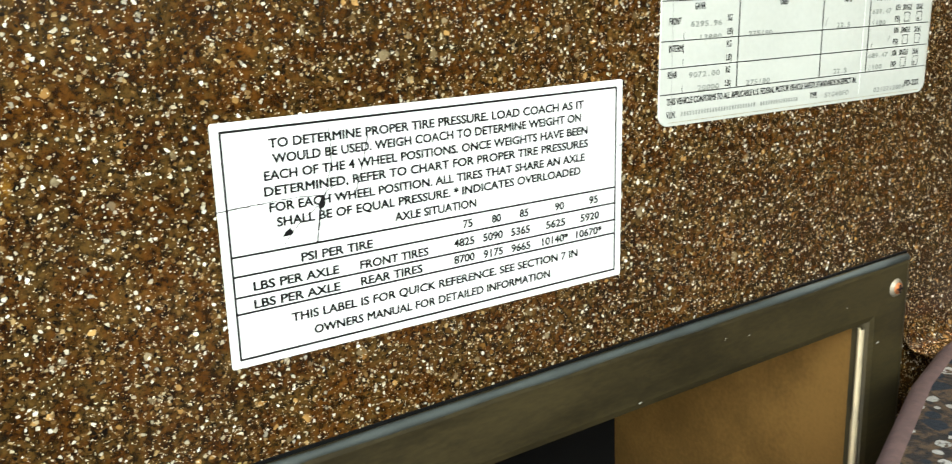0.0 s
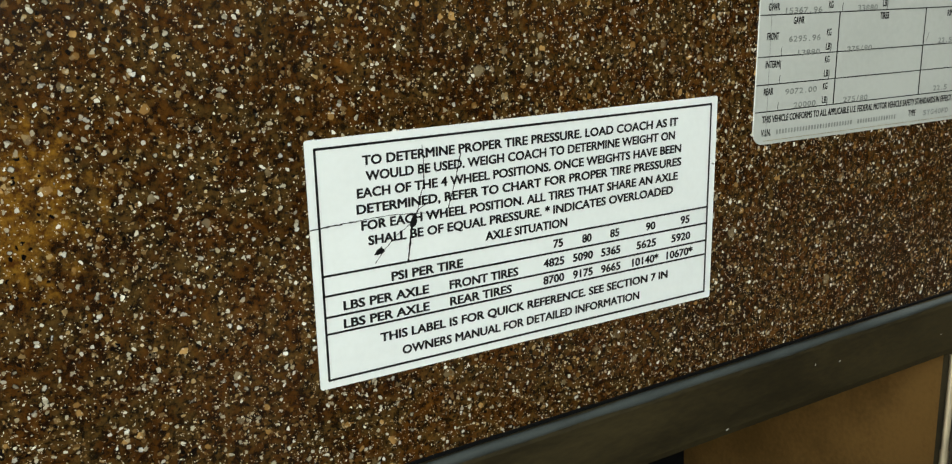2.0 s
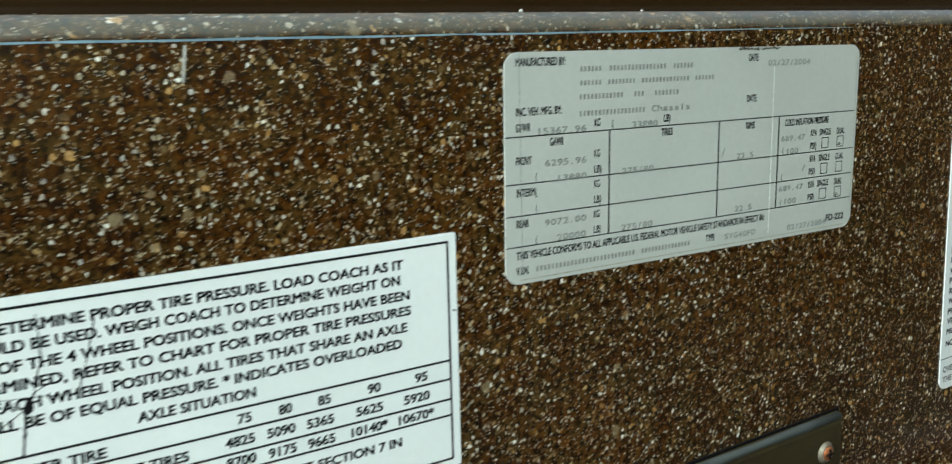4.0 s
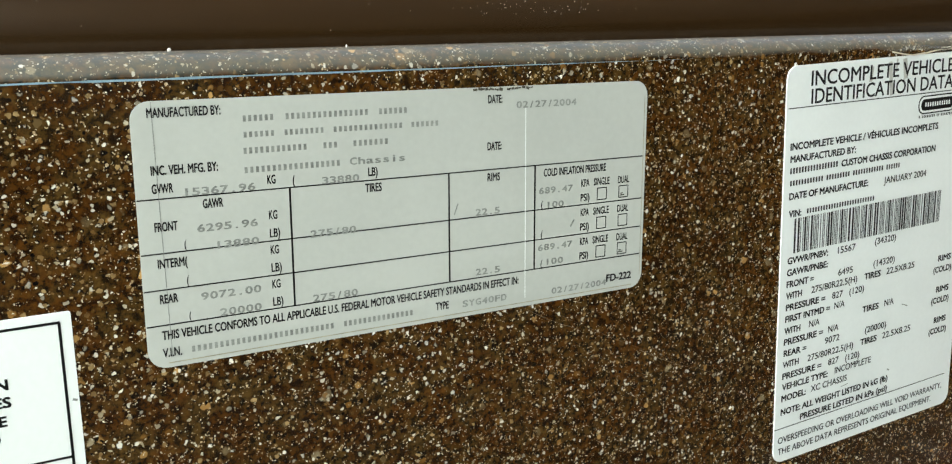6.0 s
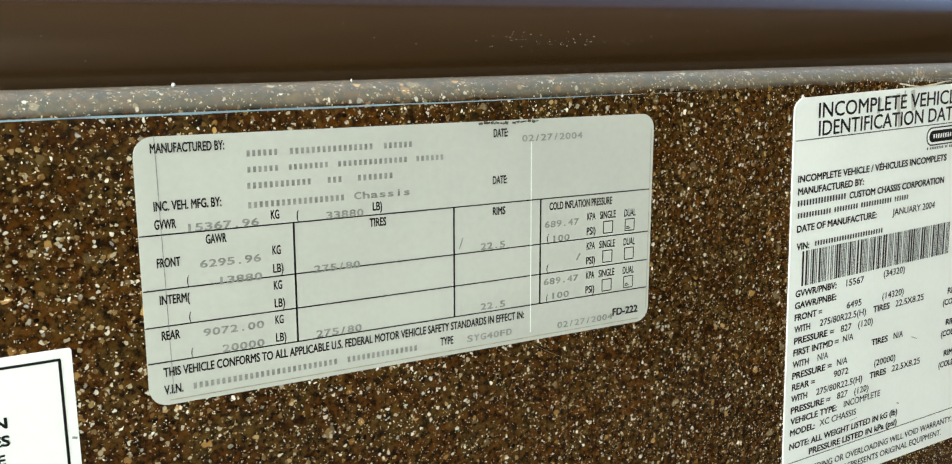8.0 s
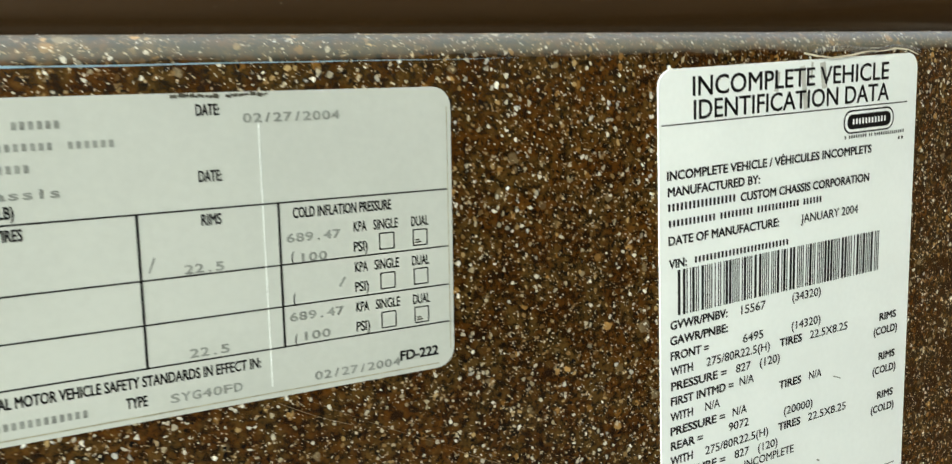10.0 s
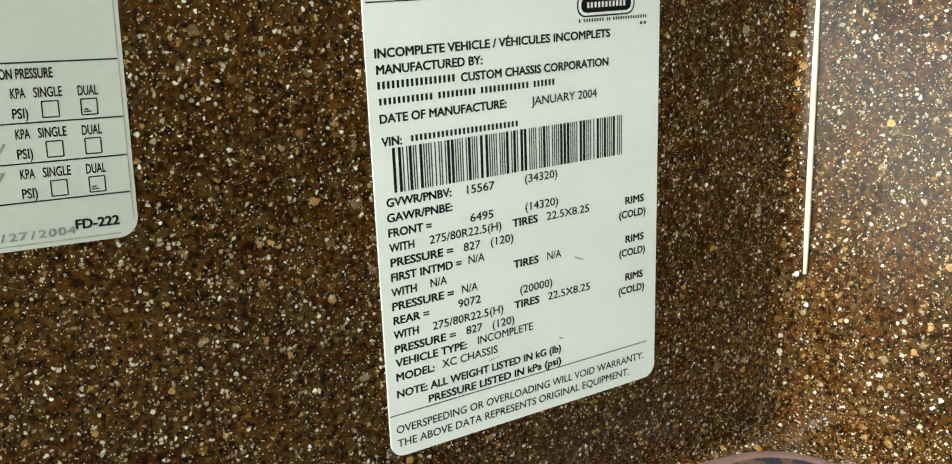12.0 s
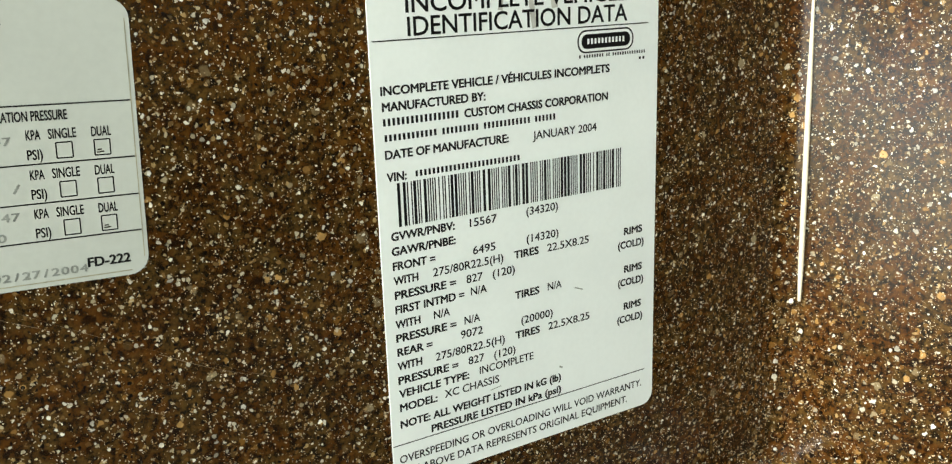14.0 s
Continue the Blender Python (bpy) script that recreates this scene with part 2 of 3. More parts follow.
# ---- building blocks ----
def part(name, bm, material_used, parent=None, label="", smooth=False):
    me = bpy.data.meshes.new(name)
    if smooth:
        for f in bm.faces:
            f.smooth = True
    bm.to_mesh(me)
    bm.free()
    me.materials.append(material_used)
    ob = new(name, me)
    ob.parent = parent
    if label:
        tagged(ob, label)
    return ob


def empty(name, m, label, category, group="", kind=""):
    ob = new(name)
    ob.empty_display_size = 0.02
    ob.matrix_world = m
    return tagged(ob, label, category, group, kind)


def box(bm, x0, x1, y0, y1, z0, z1, bevel=0.0, segments=2):
    m = Matrix.LocRotScale(((x0 + x1) / 2, (y0 + y1) / 2, (z0 + z1) / 2), None, (x1 - x0, y1 - y0, z1 - z0))
    made = bmesh.ops.create_cube(bm, size=1, matrix=m)["verts"]
    if bevel:
        edges = list({e for v in made for e in v.link_edges})
        bmesh.ops.bevel(bm, geom=edges, offset=bevel, segments=segments, affect="EDGES", profile=0.6)
    return bm


def sweep(plan, profile, skip=lambda x, z: False, shear=None):
    """Drags a profile of (depth behind the face, height) along a plan of (x, y, normal x, normal y)."""
    bm = bmesh.new()
    rings = []
    for px, py, nx, ny in plan:
        ring = []
        for depth, z in profile:
            x, y = px - nx * depth, py - ny * depth
            ring.append(bm.verts.new((x + (shear(px, z) if shear else 0.0), y, z)))
        rings.append(ring)
    for a, b, pa, pb in zip(rings, rings[1:], plan, plan[1:]):
        for i in range(len(profile) - 1):
            if not skip((pa[0] + pb[0]) / 2, (profile[i][1] + profile[i + 1][1]) / 2):
                bm.faces.new((a[i], b[i], b[i + 1], a[i + 1]))
    return bm


def rounded_sheet(w, h, radius, y0, y1, corners=(1, 1, 1, 1)):
    """A thin sheet in x and z with rounded corners, from y0 (front) to y1."""
    bm = bmesh.new()
    ring = []
    for k, (cx, cz) in enumerate(((0, 0), (w, 0), (w, h), (0, h))):
        r = radius * corners[k]
        ox, oz = cx + (r if cx == 0 else -r), cz + (r if cz == 0 else -r)
        steps = 7 if r > 0 else 1
        for i in range(steps):
            a = radians(180 + 90 * k + 90 * i / max(1, steps - 1))
            ring.append((ox + r * math.cos(a), oz + r * math.sin(a)))
    front = [bm.verts.new((x, y0, z)) for x, z in ring]
    rear = [bm.verts.new((x, y1, z)) for x, z in ring]
    bm.faces.new(front)
    bm.faces.new(rear[::-1])
    for i in range(len(ring)):
        j = (i + 1) % len(ring)
        bm.faces.new((front[j], front[i], rear[i], rear[j]))
    return bm


def glyphs(text):
    data = bpy.data.curves.new("print", "FONT")
    data.body, data.size, data.resolution_u = text, 1.0, 3
    holder = bpy.data.objects.new("print", data)
    me = bpy.data.meshes.new_from_object(holder)
    bpy.data.objects.remove(holder)
    bpy.data.curves.remove(data)
    return me


CAP = max(v.co.y for v in glyphs("H").vertices)
FACE, PRINT = -0.00035, -0.00047


def typewritten(text, pitch=0.62):
    """Letters set at one pitch, as a typewriter does."""
    points, polys = [], []
    for k, letter in enumerate(text):
        if letter == " ":
            continue
        thin = glyphs(letter)
        co = np.array([p.co[:] for p in thin.vertices])
        wide = co[:, 0].max() - co[:, 0].min()
        fill = min(0.48, wide * 1.25) if letter not in ".,:;/" else wide
        co[:, 0] = (co[:, 0] - (co[:, 0].max() + co[:, 0].min()) / 2) * fill / wide + k * pitch
        polys += [tuple(i + len(points) for i in p.vertices) for p in thin.polygons]
        points += [tuple(c) for c in co]
        bpy.data.meshes.remove(thin)
    return np.array(points), polys


def printed(parent, text, u, v, w, cap, bold=0.012, ink=None, name="printed_line", typed=False):
    """A line of print on a label: u, v and width in millimetres from its lower left corner, cap height in millimetres.
    bold: how far, in ems, copies of the thin letters are laid to either side."""
    if typed:
        co, polys = typewritten(text)
    else:
        thin = glyphs(text)
        co = np.array([p.co[:] for p in thin.vertices])
        polys = [tuple(p.vertices) for p in thin.polygons]
        bpy.data.meshes.remove(thin)
    x0, x1 = co[:, 0].min() - bold, co[:, 0].max() + bold
    sx, sz = w / 1000 / (x1 - x0), cap / 1000 / CAP
    points, faces = [], []
    spread = [(0, 0), (-1, 0), (1, 0), (-0.7, -0.7), (0.7, -0.7), (-0.7, 0.7), (0.7, 0.7)] if bold > 0 else [(0, 0)]
    for k, (right, up) in enumerate(spread):
        base = len(points)
        points += [(u / 1000 + (x + right * bold - x0) * sx, PRINT - k * 0.000004, v / 1000 + (y + up * bold) * sz) for x, y, _ in co]
        faces += [tuple(i + base for i in p) for p in polys]
    me = bpy.data.meshes.new(name)
    me.from_pydata(points, [], faces)
    me.materials.append(ink or INK)
    ob = new(name, me)
    ob.parent = parent
    return ob


def stroke(bm, x0, z0, x1, z1, width, y=PRINT):
    """A flat ruled line in millimetres."""
    a, b = Vector((x0, z0)) / 1000, Vector((x1, z1)) / 1000
    side = (b - a).normalized().orthogonal() * width / 2000
    bm.faces.new([bm.verts.new((p.x, y, p.y)) for p in (a - side, b - side, b + side, a + side)])


def ruled(parent, lines, width, ink=None, name="ruled_lines"):
    bm = bmesh.new()
    for line in lines:
        stroke(bm, *line, width)
    return part(name, bm, ink or INK, parent)


def word_bars(parent, u, v, widths, gap, height, ink=None, pitch=1.3, depth=0.0):
    """Plain bars in place of words, a short bar for each letter: the words' widths in millimetres."""
    for w in widths:
        n = max(1, round(w / pitch))
        step = w / n
        for i in range(n):
            bm = bmesh.new()
            x = u + step * (i + 0.42)
            stroke(bm, x, v, x, v + height, step * 0.55, PRINT - depth)
            part("letter_bar", bm, ink or INK, parent)
        u += w + gap


# ---- the side panel and its surroundings ----
HX0, HX1, HZ0, HZ1 = -0.03, 0.322, 0.655, 0.877


def corner_lean(px, z):
    """The corner leans a little one way, and the return beyond it leans back."""
    corner = -(z - 0.95) * 0.047 * max(0.0, min(1.0, (px - 0.48) / 0.07))
    return corner + (z - 0.93) * 0.10 * max(0.0, min(1.0, (px - 0.5570) / 0.010))


def arc_plan(cx, cy, r, a0, a1, steps):
    rows = []
    for i in range(steps + 1):
        a = radians(a0 + (a1 - a0) * i / steps)
        rows.append((cx + r * math.cos(a), cy + r * math.sin(a), -math.cos(a), -math.sin(a)))
    return rows


rim = [(0.0065 - 0.0065 * math.cos(radians(a)), 1.0300 + 0.0050 * math.sin(radians(a))) for a in range(0, 91, 10)]
profile = [(0.0, 0.30), (0.0, HZ0), (0.0, HZ1)] + rim + [(0.016, 1.0350), (0.016, HZ1), (0.016, HZ0), (0.016, 0.30)]
plan = [(-0.9, 0, 0, -1), (HX0, 0, 0, -1), (HX1, 0, 0, -1), (0.49, 0, 0, -1)]
plan += arc_plan(0.5468, -0.0110, 0.0110, 90, 28, 12) + [(0.5565 + 0.469 * s, -0.0058 - 0.883 * s, -0.883, -0.469) for s in (0.006, 0.012, 0.018, 0.024, 0.05, 0.55)]
side_panel = part("side_panel", sweep(plan, profile, lambda x, z: HX0 < x < HX1 and HZ0 < z < HZ1, corner_lean), GRANITE, smooth=True)
side_panel.matrix_world = LEAN_BACK
tagged(side_panel, "glossy brown speckled granite-look moulded cab side panel", "panel", kind="structure")

# bright glint down the corner, built as a thin cream rod
bead = bmesh.new()
rows = []
for i in range(25):
    z = 0.9197 + 0.1153 * i / 24
    x, y = 0.5561 + corner_lean(0.556, z), -0.0066
    swell = 0.00098 * (0.6 + 0.4 * math.sin(math.pi * min(1, i / 4) / 2)) * (1.0 if i < 15 else max(0.35, 1 - (i - 15) * 0.08))
    rows.append([bead.verts.new((x + swell * math.cos(a), y + swell * math.sin(a), z)) for a in (radians(k * 45) for k in range(8))])
for a, b in zip(rows, rows[1:]):
    for k in range(8):
        bead.faces.new((a[k], a[(k + 1) % 8], b[(k + 1) % 8], b[k]))
bead = part("corner_glint", bead, GLINT_FILM_CREAM, smooth=True)
bead.matrix_world = LEAN_BACK
tagged(bead, "thin cream rod standing in for the glint down the panel corner", "sealant")

# moulded ledge with a coved foot, on which the carpet lies
LEDGE = 0.856
cove = [(0.0006, LEDGE + 0.010)] + [(0.0006 - 0.007 + 0.007 * math.cos(radians(a)), LEDGE + 0.007 - 0.007 * math.sin(radians(a))) for a in range(0, 91, 10)]
ledge_profile = [(-p, z) for p, z in [(0.0 + (0.0006 - d), z) for d, z in cove]] + [(-0.40, LEDGE), (-0.40, LEDGE - 0.012)]
bm = bmesh.new()
rings = []
for x in (0.3455, 0.40, 0.46, 0.50, 0.53, 0.575):
    rings.append([bm.verts.new((x, y - 0.0004, z)) for y, z in ledge_profile])
for a, b in zip(rings, rings[1:]):
    for i in range(len(ledge_profile) - 1):
        bm.faces.new((a[i], b[i], b[i + 1], a[i + 1]))
ledge = part("moulded_ledge", bm, GRANITE, smooth=True)
ledge.matrix_world = LEAN_BACK
tagged(ledge, "brown speckled granite-look ledge with coved foot", "ledge", kind="structure")


def carpet_outline(inset):
    """The carpet's edge on the ledge: a slanting front left edge, a bow along the panel and a round corner."""
    pts = [(0.10, -0.150), (0.20, -0.084), (0.245, -0.058), (0.304, -0.0315), (0.345, -0.0175), (0.385, -0.0095), (0.43, -0.0065), (0.49, -0.0058), (0.515, -0.0068)]
    pts += [(0.521 + 0.030 * math.sin(radians(a)), -0.038 + 0.030 * math.cos(radians(a))) for a in range(10, 91, 10)]
    pts += [(0.551, -0.36), (0.10, -0.36)]
    out = []
    for i, p in enumerate(pts):
        a, b = Vector(pts[i - 1]), Vector(pts[(i + 1) % len(pts)])
        t = (b - a).normalized()
        out.append((p[0] + t.y * inset, p[1] - t.x * inset))
    return out


carpet = empty("carpet_mat", LEAN_BACK, "flowered brown carpet mat with dusty pink bound edge on the ledge", "carpet")
TOP = LEDGE + 0.006
bm = bmesh.new()
inner, low = carpet_outline(0.006), carpet_outline(0.003)
a = [bm.verts.new((x, y, TOP + 0.0008)) for x, y in inner]
b = [bm.verts.new((x, y, TOP - 0.0055)) for x, y in low]
bm.faces.new(a[::-1])
for i in range(len(a)):
    j = (i + 1) % len(a)
    bm.faces.new((a[i], a[j], b[j], b[i]))
bmesh.ops.recalc_face_normals(bm, faces=bm.faces)
part("carpet_top", bm, CARPET, carpet, "brown, navy and white flowered pile")
bm = bmesh.new()
rings = []
for k in range(9):
    ang = radians(180 * k / 8)
    ring = carpet_outline(0.0045 - 0.0052 * math.cos(ang))
    rings.append([bm.verts.new((x, y, TOP - 0.0035 + 0.0048 * math.sin(ang))) for x, y in ring])
for p, q in zip(rings, rings[1:]):
    for i in range(len(p)):
        j = (i + 1) % len(p)
        bm.faces.new((p[i], p[j], q[j], q[i]))
bmesh.ops.recalc_face_normals(bm, faces=bm.faces)
part("edge_binding", bm, BINDING, carpet, "dusty pink woven binding", smooth=True)
bm = bmesh.new()
under = carpet_outline(0.012)
a = [bm.verts.new((x, y, TOP - 0.0060)) for x, y in under]
b = [bm.verts.new((x, y, 0.35)) for x, y in under]
bm.faces.new(a[::-1])
for i in range(len(a)):
    j = (i + 1) % len(a)
    bm.faces.new((a[i], a[j], b[j], b[i]))
bmesh.ops.recalc_face_normals(bm, faces=bm.faces)
plinth = part("plinth", bm, DARK_TRIM)
plinth.matrix_world = LEAN_BACK
tagged(plinth, "dark brown plinth under the carpet mat", "plinth", kind="structure")

# steel-framed recess below the labels
BZ = LEAN_BACK @ pose(0.3405, 0, 0.8985, 0, -1.25, 0)
recess = empty("storage_recess", BZ, "open storage recess with tarnished steel frame and bronzed liner", "recess")
FW, L, D = 0.0245, 0.40, 0.270
bm = bmesh.new()
rings = []
section = [(0.0, 0.0015), (0.0, -0.0022), (0.0010, -0.0036), (0.0028, -0.0040), (FW - 0.0035, -0.0034), (FW - 0.0012, -0.0026), (FW, -0.0005), (FW + 0.0004, 0.004)]
for inset, y in section:
    rings.append([bm.verts.new(c) for c in ((-inset, y, -inset), (-L + inset, y, -inset), (-L + inset, y, -D + inset), (-inset, y, -D + inset))])
for p, q in zip(rings, rings[1:]):
    for i in range(4):
        j = (i + 1) % 4
        bm.faces.new((p[i], p[j], q[j], q[i]))
bmesh.ops.recalc_face_normals(bm, faces=bm.faces)
part("frame", bm, STEEL, recess, "tarnished steel frame with turned lip")
bm = bmesh.new()
i0 = FW + 0.0004
front = [bm.verts.new((x, 0.004, z)) for x, z in ((-i0, -i0), (-L + i0, -i0), (-L + i0, -D + i0), (-i0, -D + i0))]
rear = [bm.verts.new((v.co.x, 0.150, v.co.z)) for v in front]
for i in range(4):
    j = (i + 1) % 4
    bm.faces.new((front[j], front[i], rear[i], rear[j]))
bmesh.ops.recalc_face_normals(bm, faces=bm.faces)
bmesh.ops.reverse_faces(bm, faces=bm.faces)
part("liner", bm, BRASS_LINER, recess, "bronzed sheet-steel liner")
# shade deep in the recess, put in as black back and floor sheets
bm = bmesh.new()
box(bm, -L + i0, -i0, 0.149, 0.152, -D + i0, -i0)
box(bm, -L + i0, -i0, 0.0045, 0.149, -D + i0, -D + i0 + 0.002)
part("recess_shade", bm, SHADE_BLACK, recess, "black back and floor sheets standing in for the recess's shade")
# shadow line between frame and panel, laid as thin black strips
bm = bmesh.new()
box(bm, -L - 0.0022, 0.0012, -0.0006, 0.0004, -0.004, 0.0010)
box(bm, -0.004, 0.0014, -0.0006, 0.0004, -D, -0.004)
part("shadow_line", bm, SHADE_BLACK, recess, "thin black strip for the shadow line round the frame")
# lip where the sun catches it; the highlight is in its cream colour
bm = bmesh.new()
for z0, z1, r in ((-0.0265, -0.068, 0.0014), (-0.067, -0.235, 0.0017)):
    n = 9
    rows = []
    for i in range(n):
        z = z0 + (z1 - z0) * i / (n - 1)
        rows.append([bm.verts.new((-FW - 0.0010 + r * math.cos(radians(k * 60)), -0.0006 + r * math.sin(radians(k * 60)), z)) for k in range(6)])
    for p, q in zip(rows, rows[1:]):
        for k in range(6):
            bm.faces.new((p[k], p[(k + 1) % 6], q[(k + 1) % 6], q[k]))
part("lip", bm, SUNLIT_EDGE, recess, "inner lip with its sunlit highlight in the colour", smooth=True)

# rolled top edge; its grey-blue colour holds the sky's reflection
bm = bmesh.new()
rows = []
for i in range(21):
    x = -0.0012 - (L - 0.0024) * i / 20
    r = 0.0016 * (0.92 + 0.12 * math.sin(i * 2.3))
    rows.append([bm.verts.new((x, -0.0026 + r * math.cos(radians(k * 45)), -0.0008 + r * math.sin(radians(k * 45)))) for k in range(8)])
for p, q in zip(rows, rows[1:]):
    for k in range(8):
        bm.faces.new((p[k], p[(k + 1) % 8], q[(k + 1) % 8], q[k]))
for ring in (rows[0], rows[-1]):
    bm.faces.new(ring)
bmesh.ops.recalc_face_normals(bm, faces=bm.faces)
part("rolled_edge", bm, SKYLIT_STEEL, recess, "rolled steel top edge with the sky's reflection in its colour", smooth=True)

for x, z, dx, dz, w in ((-0.148, -0.0205, 0.0012, 0.0003, 0.5), (-0.096, -0.0100, 0.0007, 0.0004, 0.4), (-0.108, -0.0085, 0.0004, 0.0008, 0.35), (-0.041, -0.0130, 0.0012, -0.0003, 0.2), (-0.020, -0.0330, 0.0016, 0.0002, 0.6)):
    bm = bmesh.new()
    stroke(bm, x * 1000, z * 1000, (x + dx) * 1000, (z + dz) * 1000, w, -0.0042)
    part("nick", bm, DUST, recess, "pale nick in the tarnish")

screw = empty("frame_screw", BZ @ pose(-0.0095, -0.0040, -0.0118), "rusty countersunk screw in a zinc cup washer", "screw")
bm = bmesh.new()
bmesh.ops.create_cone(bm, cap_ends=True, segments=24, radius1=0.0039, radius2=0.0029, depth=0.0012, matrix=pose(0, -0.0005, 0, 90))
part("washer", bm, WASHER, screw, "dull zinc cup washer")
bm = bmesh.new()
bmesh.ops.create_uvsphere(bm, u_segments=20, v_segments=10, radius=0.0025, matrix=Matrix.LocRotScale((0, -0.0010, 0), None, (1, 0.35, 1)))
part("screw_head", bm, RUST, screw, "rust-brown domed head", smooth=True)
bm = bmesh.new()
box(bm, -0.0017, 0.0017, -0.0022, -0.0016, -0.0003, 0.0003)
box(bm, -0.0003, 0.0003, -0.0022, -0.0016, -0.0017, 0.0017)
part("cross_slot", bm, INK, screw, "dark cross slot")

# padded sill behind the rim
curve = [(0.0235, 1.018), (0.0200, 1.0285)] + [(0.038 - 0.0200 * math.cos(radians(k)), 1.0372 + 0.0240 * math.sin(radians(k))) for k in range(0, 131, 8)] + [(0.055, 1.040), (0.055, 1.012)]
bm = bmesh.new()
rings = [[bm.verts.new((x, y + (0.0006 if 0.30 < x < 0.40 else 0), z)) for y, z in curve] for x in (-0.9, -0.3, 0.0, 0.15, 0.3, 0.35, 0.4, 0.5, 0.7, 1.5)]
for a, b in zip(rings, rings[1:]):
    for i in range(len(curve) - 1):
        bm.faces.new((a[i], b[i], b[i + 1], a[i + 1]))
sill = part("window_sill", bm, SILL_BROWN, smooth=True)
sill.matrix_world = LEAN_BACK
tagged(sill, "glossy dark brown rounded window sill above the panel", "window sill", kind="structure")

# ---- labels ----
def label_at(x, z, lean, label):
    return empty("sticker", LEAN_BACK @ pose(x, 0, z, 0, -lean, 0), label, "sticker", "labels on the panel")


# tyre pressure label
tyre = label_at(0.060, 0.920, 0.0, "white tyre pressure label with black print and cracked corner")
part("backing", rounded_sheet(0.127, 0.0616, 0.0006, FACE, -0.00005), WHITE_VINYL, tyre)
ruled(tyre, [(2.1, 2.2, 124.7, 2.2), (2.1, 59.4, 124.7, 59.4), (2.3, 2.2, 2.3, 59.4), (124.5, 2.2, 124.5, 59.4)], 0.6, name="border")
for z in (28.75, 23.75, 18.4, 14.1):
    ruled(tyre, [(2.3, z, 124.5, z)], 0.55, name="ruled_line")
for text, u, v, w in (
        ("TO DETERMINE PROPER TIRE PRESSURE. LOAD COACH AS IT", 14, 54.4, 98), ("WOULD BE USED. WEIGH COACH TO DETERMINE WEIGHT ON", 14.7, 50.6, 96.3),
        ("EACH OF THE 4 WHEEL POSITIONS. ONCE WEIGHTS HAVE BEEN", 12.2, 46.6, 101.3), ("DETERMINED, REFER TO CHART FOR PROPER TIRE PRESSURES", 11.9, 42.7, 101.8),
        ("FOR EACH WHEEL POSITION. ALL TIRES THAT SHARE AN AXLE", 12.9, 38.6, 99.6), ("SHALL BE OF EQUAL PRESSURE. * INDICATES OVERLOADED", 14.5, 34.7, 96.4),
        ("AXLE SITUATION", 47.4, 30.6, 26), ("PSI PER TIRE", 20.2, 24.6, 20.4), ("75", 68.7, 25.1, 3.3), ("80", 78.4, 25, 3.3), ("85", 88.1, 25, 3.3), ("90", 101, 25, 3.6),
        ("95", 114.1, 25, 3.6), ("LBS PER AXLE", 7.1, 19.5, 23.4), ("FRONT TIRES", 36.4, 19.4, 21), ("4825", 65.5, 20, 6.9), ("5090", 75.3, 20, 6.9), ("5365", 85, 19.9, 6.9),
        ("5625", 97.7, 19.9, 7.3), ("5920", 110.8, 19.9, 7.4), ("LBS PER AXLE", 6.9, 14.9, 23.6), ("REAR TIRES", 36.4, 14.9, 18.9), ("8700", 65.4, 15.2, 7),
        ("9175", 75.3, 15.1, 6.9), ("9665", 85, 15, 7), ("10140*", 96.2, 15, 9.9), ("10670*", 109.1, 15, 10.2),
        ("THIS LABEL IS FOR QUICK REFERENCE. SEE SECTION 7 IN", 16.4, 9.3, 93.4), ("OWNERS MANUAL FOR DETAILED INFORMATION", 22.3, 4.7, 76.9)):
    printed(tyre, text, u, v, w, 2.2, 0.040)


def crack(parent, points, width):
    bm = bmesh.new()
    for (x0, z0), (x1, z1) in zip(points, points[1:]):
        n = max(2, int(math.hypot(x1 - x0, z1 - z0) / 0.8))
        last = (x0, z0)
        for i in range(1, n + 1):
            j = 0.10 if i < n else 0.0
            p = (x0 + (x1 - x0) * i / n + random.uniform(-j, j), z0 + (z1 - z0) * i / n + random.uniform(-j, j))
            stroke(bm, *last, *p, width * random.uniform(0.5, 1.4), PRINT - 0.00006)
            last = p
    part("crack", bm, INK, parent, "dark crack in the vinyl")


crack(tyre, [(-0.1, 40.5), (12.3, 41.1)], 0.28)
crack(tyre, [(12.3, 41.1), (20.1, 41.3), (28.1, 40.7), (35.7, 39.8)], 0.16)
crack(tyre, [(35.7, 39.8), (36.8, 41.0), (39.3, 48.9), (40.7, 54.5)], 0.28)
crack(tyre, [(30.0, 57.6), (30.2, 55.1), (30.1, 48.3), (28.2, 41.6)], 0.22)
crack(tyre, [(28.2, 41.6), (26.4, 37.8), (25.0, 28.6)], 0.45)
crack(tyre, [(28.2, 41.6), (32.0, 43.4)], 0.14)
crack(tyre, [(16.1, 29.8), (18.4, 32.6), (22.3, 36.1), (26.8, 38.9)], 0.18)
for cx, cz, w, h, turn in ((26.9, 39.0, 1.1, 1.8, -20), (17.3, 32.7, 1.7, 1.0, 25)):
    bm = bmesh.new()
    ring = []
    for k in range(14):
        a = radians(k * 360 / 14)
        s = random.uniform(0.65, 1.1)
        x, z = w * s * math.cos(a), h * s * math.sin(a)
        c, d = math.cos(radians(turn)), math.sin(radians(turn))
        ring.append(bm.verts.new(((cx + c * x - d * z) / 1000, PRINT - 0.00009, (cz + d * x + c * z) / 1000)))
    bm.faces.new(ring)
    part("torn_patch", bm, INK, tyre, "dark torn hole in the vinyl")

